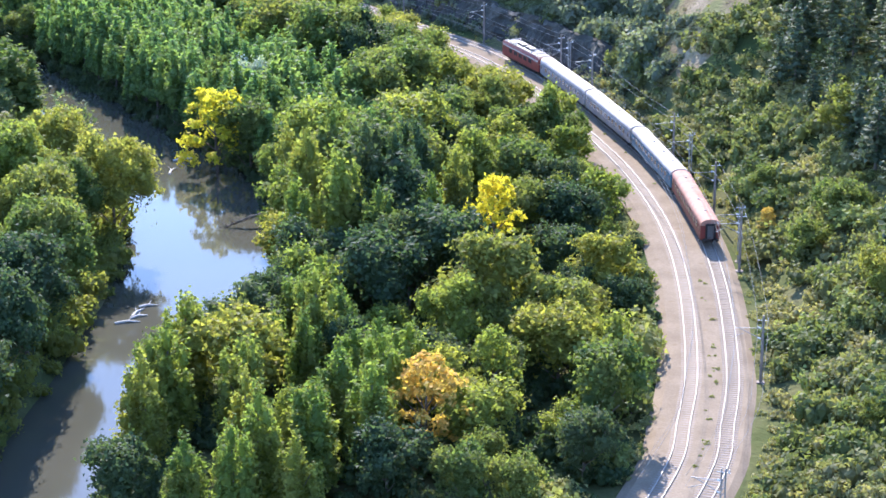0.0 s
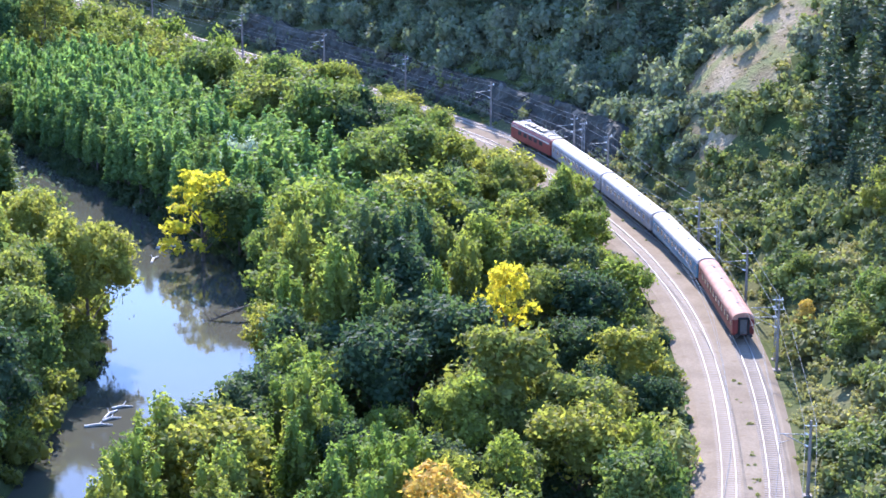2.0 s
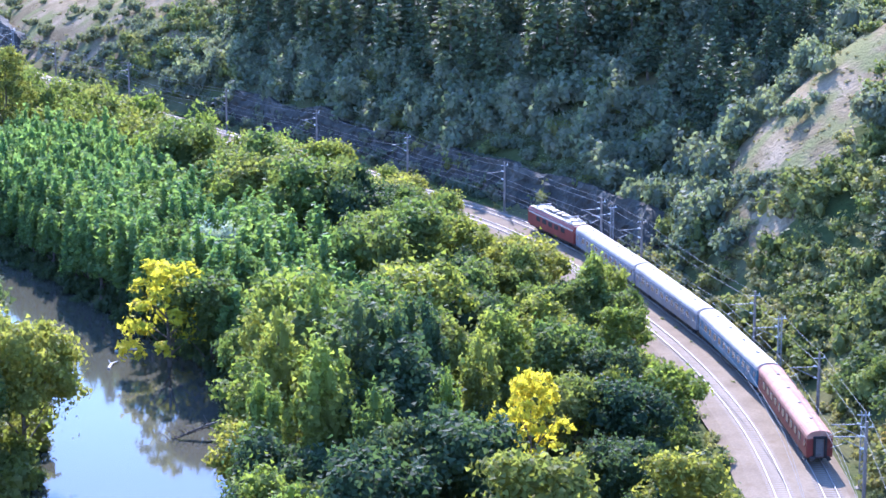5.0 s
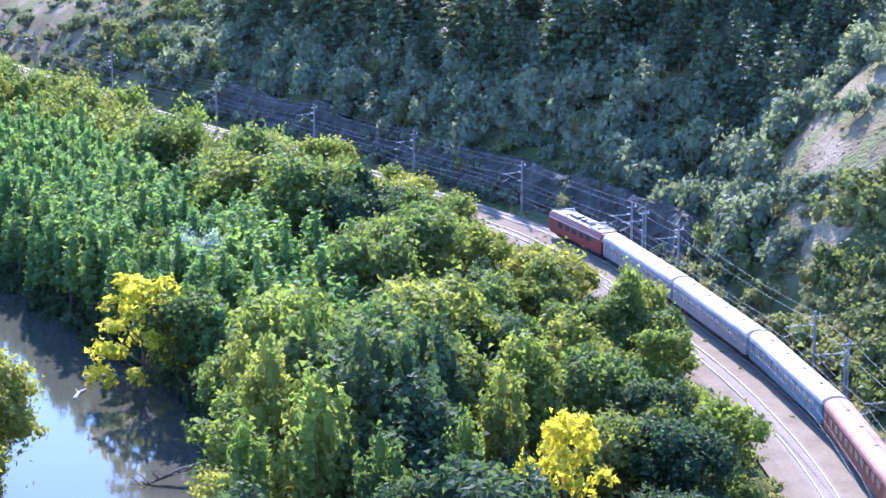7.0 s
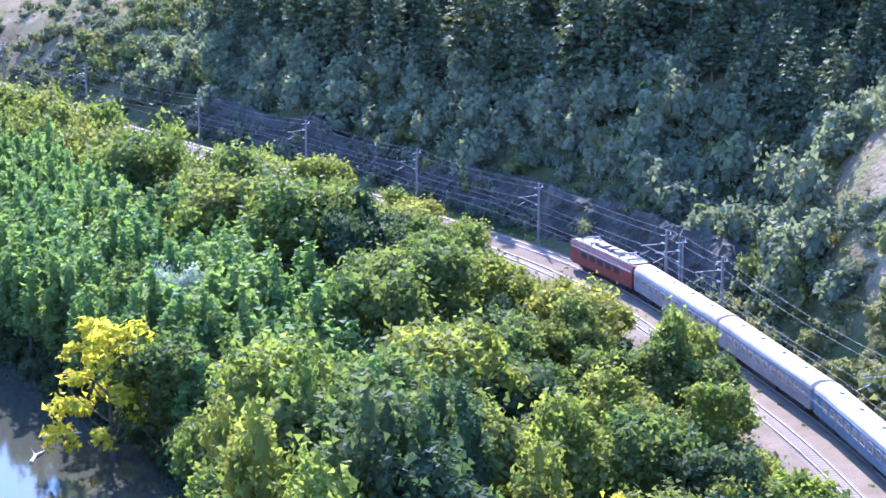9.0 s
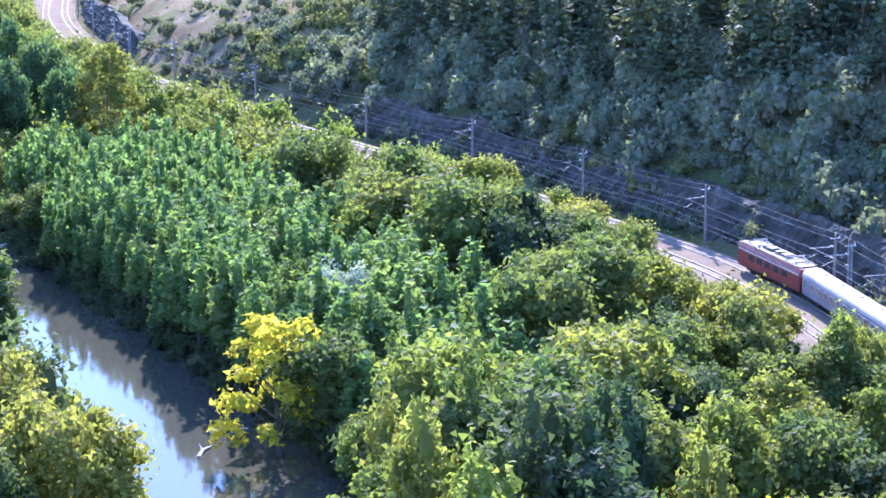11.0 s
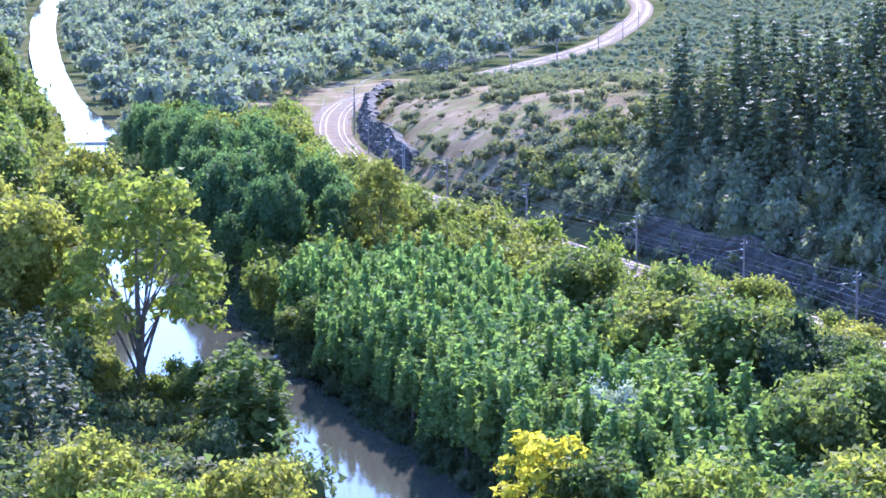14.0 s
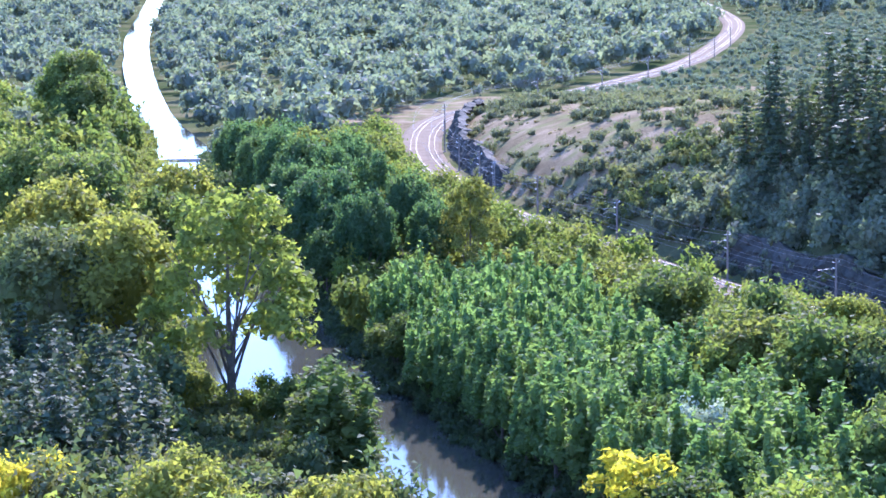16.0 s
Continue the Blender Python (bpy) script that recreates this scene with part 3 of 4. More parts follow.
# ---- overhead line ----
def mast(lattice):
    root = tagged(new("overhead_line_mast"), "grey steel lattice mast with bracket arm" if lattice else "grey concrete mast with bracket arm beside the track", "line mast", "masts of the railway")
    bm = bmesh.new()
    if lattice:
        for x in (-0.22, 0.22):
            for y in (-0.16, 0.16):
                box(bm, x - 0.035, x + 0.035, y - 0.035, y + 0.035, -0.6, 8.4)
        for k in range(14):
            z = 0.1 + k * 0.58
            for y in (-0.16, 0.16):
                tube(bm, [(-0.22, y, z), (0.22, y, z + 0.55)], [0.03] * 2, 4)
    else:
        tube(bm, [(0, 0, -0.6), (0, 0, 4), (0, 0, 8.6)], [0.22, 0.19, 0.14], 10)
    pole = part("pole", bm, MAST_STEEL if lattice else CONCRETE, root)
    part("foundation", box(bmesh.new(), -0.5, 0.5, -0.45, 0.45, -1.0, 0.15, 0.05), CONCRETE, root)
    arm = bmesh.new()
    tube(arm, [(-0.1, 0, 7.0), (-3.3, 0, 6.95)], [0.045] * 2, 6)
    tube(arm, [(-0.1, 0, 5.6), (-2.9, 0, 6.95)], [0.045] * 2, 6)
    tube(arm, [(-2.2, 0, 6.3), (-3.6, 0, 5.75)], [0.03] * 2, 6)
    arm = part("bracket_arm", arm, MAST_STEEL, root)
    for z in (7.0, 5.65):
        ins = bmesh.new()
        tube(ins, [(-0.2, 0, z), (-0.35, 0, z + 0.02), (-0.5, 0, z + 0.1), (-0.65, 0, z + 0.12)], [0.06, 0.11, 0.11, 0.06], 8)
        part("insulator", ins, CERAMIC, arm, "white ceramic insulator")
    cap = bmesh.new()
    tube(cap, [(-0.7, 0, 8.0), (0.7, 0, 8.0)], [0.04] * 2, 6)
    tube(cap, [(0.55, 0, 8.0), (0.55, 0, 8.35)], [0.08, 0.05], 6)
    part("top_bar", cap, CERAMIC, root)
    return root


MASTS = [(57, 3.9, 1), (100, 3.3, 0), (141, 3.2, 0), (145, 3.6, 1), (166, 3.3, 0), (183, 3.4, 1), (194, 3.7, 0), (237, 3.6, 0), (247, 2.9, 1), (251, 2.9, 0), (280, 2.8, 0), (306, 2.9, 0), (332, 2.9, 0),
         (358, 2.9, 0), (395, 3.3, 0), (430, 3.2, 0), (456, 3.0, 1), (472, 3.4, 0), (505, 3.3, 0), (545, 3.3, 0), (590, 3.2, 0), (690, 3.2, 0), (740, 3.2, 0), (790, 3.2, 0), (850, 3.2, 0), (910, 3.2, 0), (980, 3.2, 0)]
first = {}
for y, off, lat in MASTS:
    p, h = rail_at(arc_of(y), off, -0.5)
    m = Matrix.Translation(p) @ Matrix.Rotation(h - math.pi / 2, 4, "Z")
    if lat in first:
        copy_thing(first[lat], m)
    else:
        first[lat] = mast(lat)
        first[lat].matrix_basis = m


def wires():
    root = tagged(new("overhead_wires"), "dark overhead contact and feeder wires along the tracks", "wire")
    stops = [arc_of(y) for y, _, lat in MASTS]
    for name, off, z, sag in (("contact_wire", 0.0, 5.3, 0.02), ("carrier_wire", 0.0, 6.5, 0.7), ("contact_wire", -5.0, 5.3, 0.02), ("carrier_wire", -5.0, 6.5, 0.7), ("feeder_wire", 3.8, 7.9, 0.9), ("feeder_wire", 2.6, 7.5, 0.8)):
        bm = bmesh.new()
        pts = []
        for a, b in zip(stops, stops[1:]):
            for t in np.linspace(0, 1, 8, endpoint=False):
                pts.append(rail_at(a + (b - a) * t, off, z - sag * 4 * t * (1 - t) * min(1, (b - a) / 40))[0])
        tube(bm, pts, [0.022] * len(pts), 4)
        part(name, bm, WIRE, root)


wires()


# ---- plants ----
RNG = np.random.RandomState(7)


def ico(sub):
    bm = bmesh.new()
    bmesh.ops.create_icosphere(bm, subdivisions=sub, radius=1)
    v = np.array([q.co[:] for q in bm.verts])
    f = np.array([[q.index for q in g.verts] for g in bm.faces])
    bm.free()
    return v, f


ICO1, ICO2 = ico(1), ico(2)


def cards(centres, normals, size, rng, loose=0.85):
    """Small pointed leaf sprays, one at each centre, facing roughly along its normal."""
    n = len(centres)
    nrm = normals + rng.normal(0, loose, (n, 3))
    nrm /= np.linalg.norm(nrm, axis=1)[:, None] + 1e-9
    a = np.cross(nrm, rng.normal(0, 1, (n, 3)))
    a /= np.linalg.norm(a, axis=1)[:, None] + 1e-9
    b = np.cross(nrm, a)
    sz = size * rng.uniform(0.6, 1.4, (n, 1))
    el = rng.uniform(0.6, 0.95, (n, 1))
    v = np.stack([centres - a * sz, centres + a * sz * 0.55 - b * sz * el, centres + a * sz * 0.75 + b * sz * el], 1).reshape(-1, 3)
    return v, np.arange(3 * n).reshape(n, 3)


def lobes_broad(rng, H, R, base):
    """A broad crown of uneven masses, some reaching out or up."""
    out = [(np.array([0, 0, base + (H - base) * 0.46]), R * 0.6, (H - base) * 0.42)]
    lean = rng.uniform(-0.16, 0.16, 2) * R
    for k in range(15):
        a, e = k * 2.4 + rng.uniform(-0.5, 0.5), rng.uniform(-0.4, 1.15)
        r = R * rng.uniform(0.2, 0.42)
        q = R * rng.uniform(0.5, 0.82) * math.cos(e)
        out.append((np.array([q * math.cos(a) + lean[0], q * math.sin(a) + lean[1], base + (H - base) * (0.46 + 0.44 * math.sin(e))]), r, r * rng.uniform(0.7, 1.25)))
    return out


def lobes_column(rng, H, R, base):
    """Grown poplars: a sheaf of leafy plumes, the middle one highest."""
    out = []
    for k in range(8):
        a, q = k * 2.4 + rng.uniform(0, 1), R * (0.0 if k == 0 else rng.uniform(0.35, 0.72))
        h = H * (1 if k == 0 else rng.uniform(0.62, 0.95))
        for t in (0.16, 0.38, 0.6, 0.82):
            out.append((np.array([q * math.cos(a), q * math.sin(a), base + (h - base) * t]), R * 0.44 * (1.12 - t * 0.62), h * 0.15))
    return out


def lobes_young(rng, H, R, base):
    """Young poplars: several upright leafy spires."""
    out = []
    for k in range(6):
        a, q = k * 2.4 + rng.uniform(0, 1), R * (0.0 if k == 0 else rng.uniform(0.35, 0.75))
        h = H * (1 if k == 0 else rng.uniform(0.7, 0.95))
        for t in (0.35, 0.6, 0.84):
            out.append((np.array([q * math.cos(a), q * math.sin(a), base + (h - base) * t]), R * 0.42 * (1.15 - t * 0.75), h * 0.17))
    return out


def lobes_big(rng, H, R, base):
    """A large crown of many rounded masses."""
    out = [(np.array([0, 0, base + (H - base) * 0.5]), R * 0.7, (H - base) * 0.42)]
    for k in range(24):
        a, e = k * 2.4 + rng.uniform(-0.4, 0.4), math.asin(-0.3 + 1.25 * (k + 0.5) / 24)
        r = R * rng.uniform(0.2, 0.33)
        q = R * 0.76 * math.cos(e)
        out.append((np.array([q * math.cos(a), q * math.sin(a), base + (H - base) * (0.5 + 0.42 * math.sin(e))]), r, r * rng.uniform(0.75, 1.1)))
    return out


def lobes_open(rng, H, R, base):
    """A tall vase of leafy masses held up by bare limbs that fan out from low on the trunk."""
    out = []
    for k in range(30):
        t = (k + 0.5) / 30
        a = k * 2.4
        q = R * (1.0 - 0.85 * max(0, t - 0.4) ** 1.1) * (rng.uniform(0.75, 1.05) if t < 0.4 else rng.uniform(0.3, 1.0))
        r = R * rng.uniform(0.17, 0.3)
        out.append((np.array([q * math.cos(a), q * math.sin(a), base + (H - base) * (0.12 + 0.84 * t)]), r, r * rng.uniform(0.8, 1.3)))
    return out


def lobes_loose(rng, H, R, base):
    """Small leafy clumps at the ends of the limbs, with gaps between."""
    out = []
    for k in range(26):
        t = (k + 0.5) / 26
        a = k * 2.4
        q = R * (1 - 0.75 * t * t) * rng.uniform(0.35, 1.0)
        r = R * rng.uniform(0.14, 0.26)
        out.append((np.array([q * math.cos(a), q * math.sin(a), base + (H - base) * (0.12 + 0.84 * t)]), r, r * rng.uniform(0.6, 1.0)))
    return out


def lobes_far(rng, H, R, base):
    out = [(np.array([0, 0, H * 0.5]), R * 0.75, H * 0.45)]
    for k in range(3):
        a = k * 2.1 + rng.uniform(0, 1)
        out.append((np.array([R * 0.5 * math.cos(a), R * 0.5 * math.sin(a), H * rng.uniform(0.4, 0.62)]), R * 0.5, H * 0.3))
    return out


def lobes_shrub(rng, H, R, base):
    out = []
    for k in range(5):
        a, q = k * 2.4, R * (0 if k == 0 else rng.uniform(0.4, 0.75))
        r = R * rng.uniform(0.4, 0.6)
        out.append((np.array([q * math.cos(a), q * math.sin(a), H * rng.uniform(0.3, 0.5)]), r, H * rng.uniform(0.38, 0.55)))
    return out


def crown_arrays(rng, lobes, n, size, core=0.8, ball=ICO2, tall=1.0, fill=22):
    """Leaf sprays, thick in soft ragged tufts and thin between them, round darker inner masses."""
    area = np.array([l[1] * (l[1] + l[2]) for l in lobes])
    cnt = np.maximum(6, (n * area / area.sum()).astype(int))
    V, Fq, Ft, k = [], [], [], 0
    for (c, r, h), m in zip(lobes, cnt):
        q = max(4, int(m / fill))
        d = rng.normal(0, 1, (q, 3))
        d /= np.linalg.norm(d, axis=1)[:, None]
        d[:, 2] = np.where(d[:, 2] < -0.55, -d[:, 2] * 0.7, d[:, 2])
        s = np.array([r, r, h])
        out = rng.uniform(0.8, 1.12, q)
        pick = rng.randint(0, q, m)
        near = d[pick] + rng.normal(0, 0.24, (m, 3)) * np.array([1, 1, tall])
        lone = rng.uniform(0, 1, m) < 0.35
        free_d = rng.normal(0, 1, (m, 3))
        free_d /= np.linalg.norm(free_d, axis=1)[:, None]
        free_d[:, 2] = np.where(free_d[:, 2] < -0.55, -free_d[:, 2] * 0.7, free_d[:, 2])
        way = np.where(lone[:, None], free_d, near)
        cen = c + way * s * (np.where(lone, 0.95, out[pick]) * rng.uniform(0.82, 1.1, m))[:, None]
        nr = way / s
        nr /= np.linalg.norm(nr, axis=1)[:, None]
        v, f = cards(cen, nr + np.array([0, 0, 0.25]), size, rng, 0.8)
        V.append(v), Fq.append(f + k)
        k += len(v)
        if core:
            bv, bf = ball
            w = 1 + 0.12 * np.sin(bv @ rng.normal(0, 5, 3))
            V.append(c + bv * s * core * w[:, None]), Ft.append(bf + k)
            k += len(bv)
    return np.vstack(V), np.vstack(Fq), (np.vstack(Ft) if Ft else None)


def crown_mesh(name, arrays, mat):
    v, q, t = arrays
    return raw(name, v.tolist(), q.tolist() + (t.tolist() if t is not None else []), mat)


def fan_trunk(rng, H, R):
    """A short bole that parts low down into long bare limbs with side branches."""
    bm = bmesh.new()
    r = H * 0.02
    tube(bm, [(0, 0, -0.6), (0.1, 0, H * 0.08), (0.05, 0.1, H * 0.5), (0.2, 0, H * 0.9)], [r * 1.3, r, r * 0.5, r * 0.1], 8)
    for k in range(11):
        a, q, top = k * 2.4 + rng.uniform(-0.3, 0.3), R * rng.uniform(0.45, 0.95), H * rng.uniform(0.6, 0.9)
        z = H * (0.05 + 0.03 * k)
        u = Vector((math.cos(a), math.sin(a), 0))
        pts = [Vector((0, 0, z)), u * q * 0.3 + Vector((0, 0, z + (top - z) * 0.3)), u * q * 0.7 + Vector((0, 0, z + (top - z) * 0.65)), u * q + Vector((0, 0, top))]
        tube(bm, pts, [r * 0.4, r * 0.28, r * 0.17, r * 0.05], 6)
        for i in (1, 2):
            b = a + rng.uniform(0.5, 1.2) * (-1) ** i
            tube(bm, [pts[i], pts[i] + Vector((math.cos(b) * R * 0.25, math.sin(b) * R * 0.25, H * 0.12))], [r * 0.2, r * 0.05], 5)
    me = bpy.data.meshes.new("trunk")
    bm.to_mesh(me)
    bm.free()
    me.materials.append(BARK)
    return me


def trunk_mesh(rng, H, R, base, limbs=6, thick=0.02, spread=0.6):
    bm = bmesh.new()
    r = H * thick
    tube(bm, [(0, 0, -0.6), (0.1, 0.05, base), (0.0, 0.1, H * 0.6), (0.05, 0, H * 0.88)], [r * 1.25, r, r * 0.55, r * 0.12], 7)
    for k in range(limbs):
        a, z = k * 2.4 + rng.uniform(0, 0.6), base * 0.8 + (H - base) * 0.5 * k / limbs
        q = R * spread
        tube(bm, [(0, 0, z), (q * 0.5 * math.cos(a), q * 0.5 * math.sin(a), z + H * 0.12), (q * math.cos(a), q * math.sin(a), z + H * 0.26)], [r * 0.5, r * 0.32, r * 0.08], 5)
    me = bpy.data.meshes.new("trunk")
    bm.to_mesh(me)
    bm.free()
    me.materials.append(BARK)
    return me


MESHES = {}


def tree_meshes(kind, variant):
    key = (kind, variant)
    if key in MESHES:
        return MESHES[key]
    rng = np.random.RandomState(100 + 13 * variant + sum(ord(c) for c in kind))
    if kind == "conifer":
        H, R = 14.0, 2.9
        V, Fq, k = [], [], 0
        for z in np.arange(2.0, 13.6, 0.62):
            rad = R * (1 - (z - 1.6) / 12.6) ** 0.8 + 0.15
            m = max(5, int(11 * rad / R + 3))
            for j in range(m):
                a = rng.uniform(0, 6.283)
                ln = rad * rng.uniform(0.65, 1.12)
                t = np.linspace(0.15, 1, max(4, int(9 * ln / R) + 1))
                cen = np.stack([np.cos(a) * t * ln, np.sin(a) * t * ln, z - 0.28 * t * ln + 0.25 * t ** 3 * ln], 1)
                v, f = cards(cen, np.tile([math.cos(a) * 0.4, math.sin(a) * 0.4, 1.0], (len(t), 1)), 0.36, rng, 0.55)
                V.append(v), Fq.append(f + k)
                k += len(v)
        arrays = (np.vstack(V), np.vstack(Fq), None)
        trunk = trunk_mesh(rng, H, R, 2.0, 0, 0.013)
    else:
        H, R, base, fn, n, size, limbs = {
            "broad": (10.0, 4.4, 1.2, lobes_broad, 3900, 0.235, 6),
            "big": (18.0, 7.4, 2.0, lobes_big, 7500, 0.32, 8),
            "column": (14.0, 2.9, 0.6, lobes_column, 4200, 0.23, 3),
            "young": (10.0, 2.0, 1.0, lobes_young, 1400, 0.25, 3),
            "loose": (12.0, 4.8, 2.0, lobes_loose, 2600, 0.26, 12),
            "shrub": (3.0, 2.2, 0.2, lobes_shrub, 700, 0.23, 3),
            "open": (24.0, 7.4, 6.0, lobes_open, 8000, 0.36, 12),
        }[kind]
        arrays = crown_arrays(rng, fn(rng, H, R, base), n, size, 0.0 if kind in ("open", "loose") else 0.6, ICO1, 1.5 if kind in ("column", "young") else 1.0)
        trunk = fan_trunk(rng, H, R) if kind == "open" else trunk_mesh(rng, H, R, base, limbs, 0.016, 0.6)
    MESHES[key] = (arrays, trunk)
    return MESHES[key]


CROWNS = {}
SIZES = {"broad": 10.0, "big": 18.0, "column": 14.0, "young": 10.0, "shrub": 3.0, "open": 24.0, "loose": 12.0, "conifer": 14.0}
NAMES = {"broad": "broadleaf_tree", "big": "large_tree", "column": "poplar_tree", "young": "young_poplar", "shrub": "shrub", "open": "riverside_tree", "loose": "autumn_tree", "conifer": "pine_tree"}


def plant(kind, x, y, H, mat, label, group="", wide=1.0, variant=None, z=None):
    variant = int(RNG.randint(4)) if variant is None else variant
    arrays, trunk = tree_meshes(kind, variant)
    key = (kind, variant, mat.name)
    if key not in CROWNS:
        CROWNS[key] = crown_mesh("crown", arrays, mat)
    s = H / SIZES[kind]
    root = tagged(new(NAMES[kind]), label, "shrub" if kind == "shrub" else "tree", group)
    root.matrix_basis = Matrix.Translation((x, y, float(ground_z(x, y)) if z is None else z)) @ Matrix.Rotation(RNG.uniform(0, 6.283), 4, "Z")
    for nm, me in (("trunk", trunk), ("crown", CROWNS[key])):
        o = new(nm, me)
        o.parent = root
        o.scale = (s * wide, s * wide, s)
    return root


USED = []


# trees that stand out, each at its own place
SPECIAL = [
    ("loose", -36.5, 198.5, 15.5, LEAF_YELLOW, "bright yellow autumn tree leaning over the river", 1.15),
    ("broad", -30.5, 196.0, 13.5, LEAF_GREEN, "large green tree turning yellow on the river bank", 1.0),
    ("loose", 9.5, 139.5, 14.5, LEAF_YELLOW, "slim bright yellow autumn tree among green trees", 0.85),
    ("loose", 2.3, 77.0, 12.5, LEAF_ORANGE, "orange autumn tree with thinning leaves", 1.15),
    ("loose", 9.6, 90.0, 11.0, LEAF_OLIVE, "pale tan-green tree with a rounded crown", 0.9),
    ("broad", 22.3, 83.0, 12.5, LEAF_GREEN, "broad green tree with orange-tinged top by the railway", 1.0),
    ("broad", 24.0, 127.0, 11.0, LEAF_OLIVE, "golden green tree beside the railway bed", 1.1),
    ("broad", 19.0, 205.0, 11.5, LEAF_COLUMN, "fresh light green tree beside the railway", 0.75),
    ("broad", 6.5, 167.0, 13.0, LEAF_OLIVE, "olive green tree with a domed crown", 0.95),
    ("broad", 13.5, 166.0, 13.0, LEAF_GREEN, "round green tree beside the railway bed", 1.0),
    ("broad", -17.0, 251.0, 14.5, LEAF_DARK, "dark green dense tree rising above the wood", 0.7),
    ("column", -11.4, 139.0, 18.5, LEAF_COLUMN, "tall columnar poplar with yellowing leaves", 1.35),
    ("column", -17.2, 151.6, 18.5, LEAF_COLUMN, "tall slender poplar with yellow side branches", 1.15),
    ("column", -8.6, 149.0, 20.0, LEAF_DARK, "tall dark green poplar in the wood", 1.35),
    ("column", -4.5, 150.0, 18.5, LEAF_DARK, "tall dark green poplar in the wood", 1.25),
    ("column", -21.0, 163.0, 16.0, LEAF_COLUMN, "tall yellow-green poplar among darker trees", 1.25),
    ("column", -14.5, 166.0, 17.0, LEAF_GREEN, "tall green poplar in the wood", 1.2),
    ("column", -2.0, 161.0, 17.0, LEAF_DARK, "tall dark green poplar in the wood", 1.25),
    ("column", -6.0, 134.0, 15.0, LEAF_GREEN, "green poplar with an upright crown", 1.2),
    ("column", -17.5, 137.0, 15.5, LEAF_COLUMN, "tall yellow-green poplar among darker trees", 1.25),
    ("column", -9.0, 171.0, 15.0, LEAF_POPLAR, "upright green poplar beside the plantation", 1.2),
    ("column", 4.0, 152.0, 15.0, LEAF_GREEN, "green poplar with an upright crown", 1.1),
    ("column", 0.8, 141.0, 14.0, LEAF_COLUMN, "slim light green poplar in the wood", 0.9),
    ("broad", -33.9, 224.0, 12.0, LEAF_SILVER, "silver-grey leafed tree among green poplars", 0.75),
    ("broad", -90.5, 177.5, 12.5, LEAF_YELLOW, "bright yellow tree on the far river bank", 0.9),
    ("broad", -20.5, 149.0, 6.0, LEAF_SILVER, "silvery willow bush on the river bank", 0.9),
]
for kind, x, y, H, mat, label, wide in SPECIAL:
    if kind == "column":
        H, wide = H * 1.06, wide * 0.74
    plant(kind, x, y, H, mat, label, wide=wide)
    USED.append((x, y, H * {"broad": 0.85, "big": 0.8, "loose": 0.95, "column": 0.42}[kind] * wide))

LEFT_BANK = [
    (-46.5, 158.0, 16.5, LEAF_OLIVE), (-53.5, 140.0, 16.0, LEAF_GREEN), (-49.5, 124.0, 16.0, LEAF_GREEN), (-61.5, 156.0, 17.0, LEAF_OLIVE),
    (-57.5, 172.0, 15.5, LEAF_OLIVE), (-71.5, 170.0, 16.0, LEAF_OLIVE), (-49.0, 109.0, 16.0, LEAF_DARK), (-68.0, 134.0, 15.0, LEAF_GREEN), (-49.5, 94.0, 16.0, LEAF_DARK),
    (-50.5, 79.0, 16.0, LEAF_DARK), (-53.0, 63.0, 16.0, LEAF_DARK), (-62.0, 112.0, 17.0, LEAF_GREEN), (-76.0, 150.0, 16.0, LEAF_OLIVE), (-52.0, 150.0, 14.0, LEAF_GREEN),
]
for x, y, H, mat in LEFT_BANK:
    plant("big", x, y, H, mat, "large spreading tree on the far river bank", "trees on the far river bank", 1.0)
    USED.append((x, y, 11))
for kind, x, y, H, mat, label in [
        ("broad", -94.5, 254.0, 8.0, LEAF_OLIVE, "low tan-green bush tree on the river bank"), ("broad", -90.0, 248.5, 9.0, LEAF_GREEN, "low green tree on the river bank"), ("broad", -103.0, 250.0, 6.5, LEAF_OLIVE, "brownish bush below the open tree"),
        ("open", -101.0, 258.0, 29.0, LEAF_OLIVE, "tall open tree with bare lower limbs on the river bank"), ("big", -120.0, 267.0, 24.0, LEAF_OLIVE, "tall yellow-green tree on the river bank"),
        ("big", -128.0, 262.0, 22.0, LEAF_BANK, "tall green tree on the river bank"), ("big", -150.0, 359.0, 22.0, LEAF_OLIVE, "tall yellow-green tree leaning over the river"), ("big", -145.0, 345.0, 20.0, LEAF_GREEN, "green tree on the river bank"), ("big", -161.0, 342.0, 23.0, LEAF_GREEN, "tall round-topped tree on the river bank"),
        ("big", -176.0, 356.0, 23.0, LEAF_GREEN, "tall green tree behind the river bank"), ("big", -147.0, 302.0, 23.0, LEAF_OLIVE, "tall yellow-green tree on the river bank"),
        ("big", -262.0, 556.0, 27.0, LEAF_GREEN, "tall round-topped tree by the river"), ("big", -252.0, 540.0, 21.0, LEAF_GREEN, "green tree by the river"), ("column", -79.5, 234.0, 15.5, LEAF_GREEN, "fresh green upright tree on the river bank"),
        ("column", -76.5, 229.0, 14.0, LEAF_GREEN, "fresh green upright tree on the river bank"), ("column", -82.0, 241.0, 13.0, LEAF_GREEN, "fresh green upright tree on the river bank")]:
    plant(kind, x, y, H, mat, label, "tall trees on the far river bank", {"column": 1.9, "open": 1.15}.get(kind, 1.0))
    USED.append((x, y, 12))
PLANTATION = np.array([(-96, 318), (-80, 332), (-61, 306), (-32, 250), (-14, 222), (-10, 190), (-22, 182), (-32, 204), (-45, 212), (-58, 232), (-78, 266)], float)


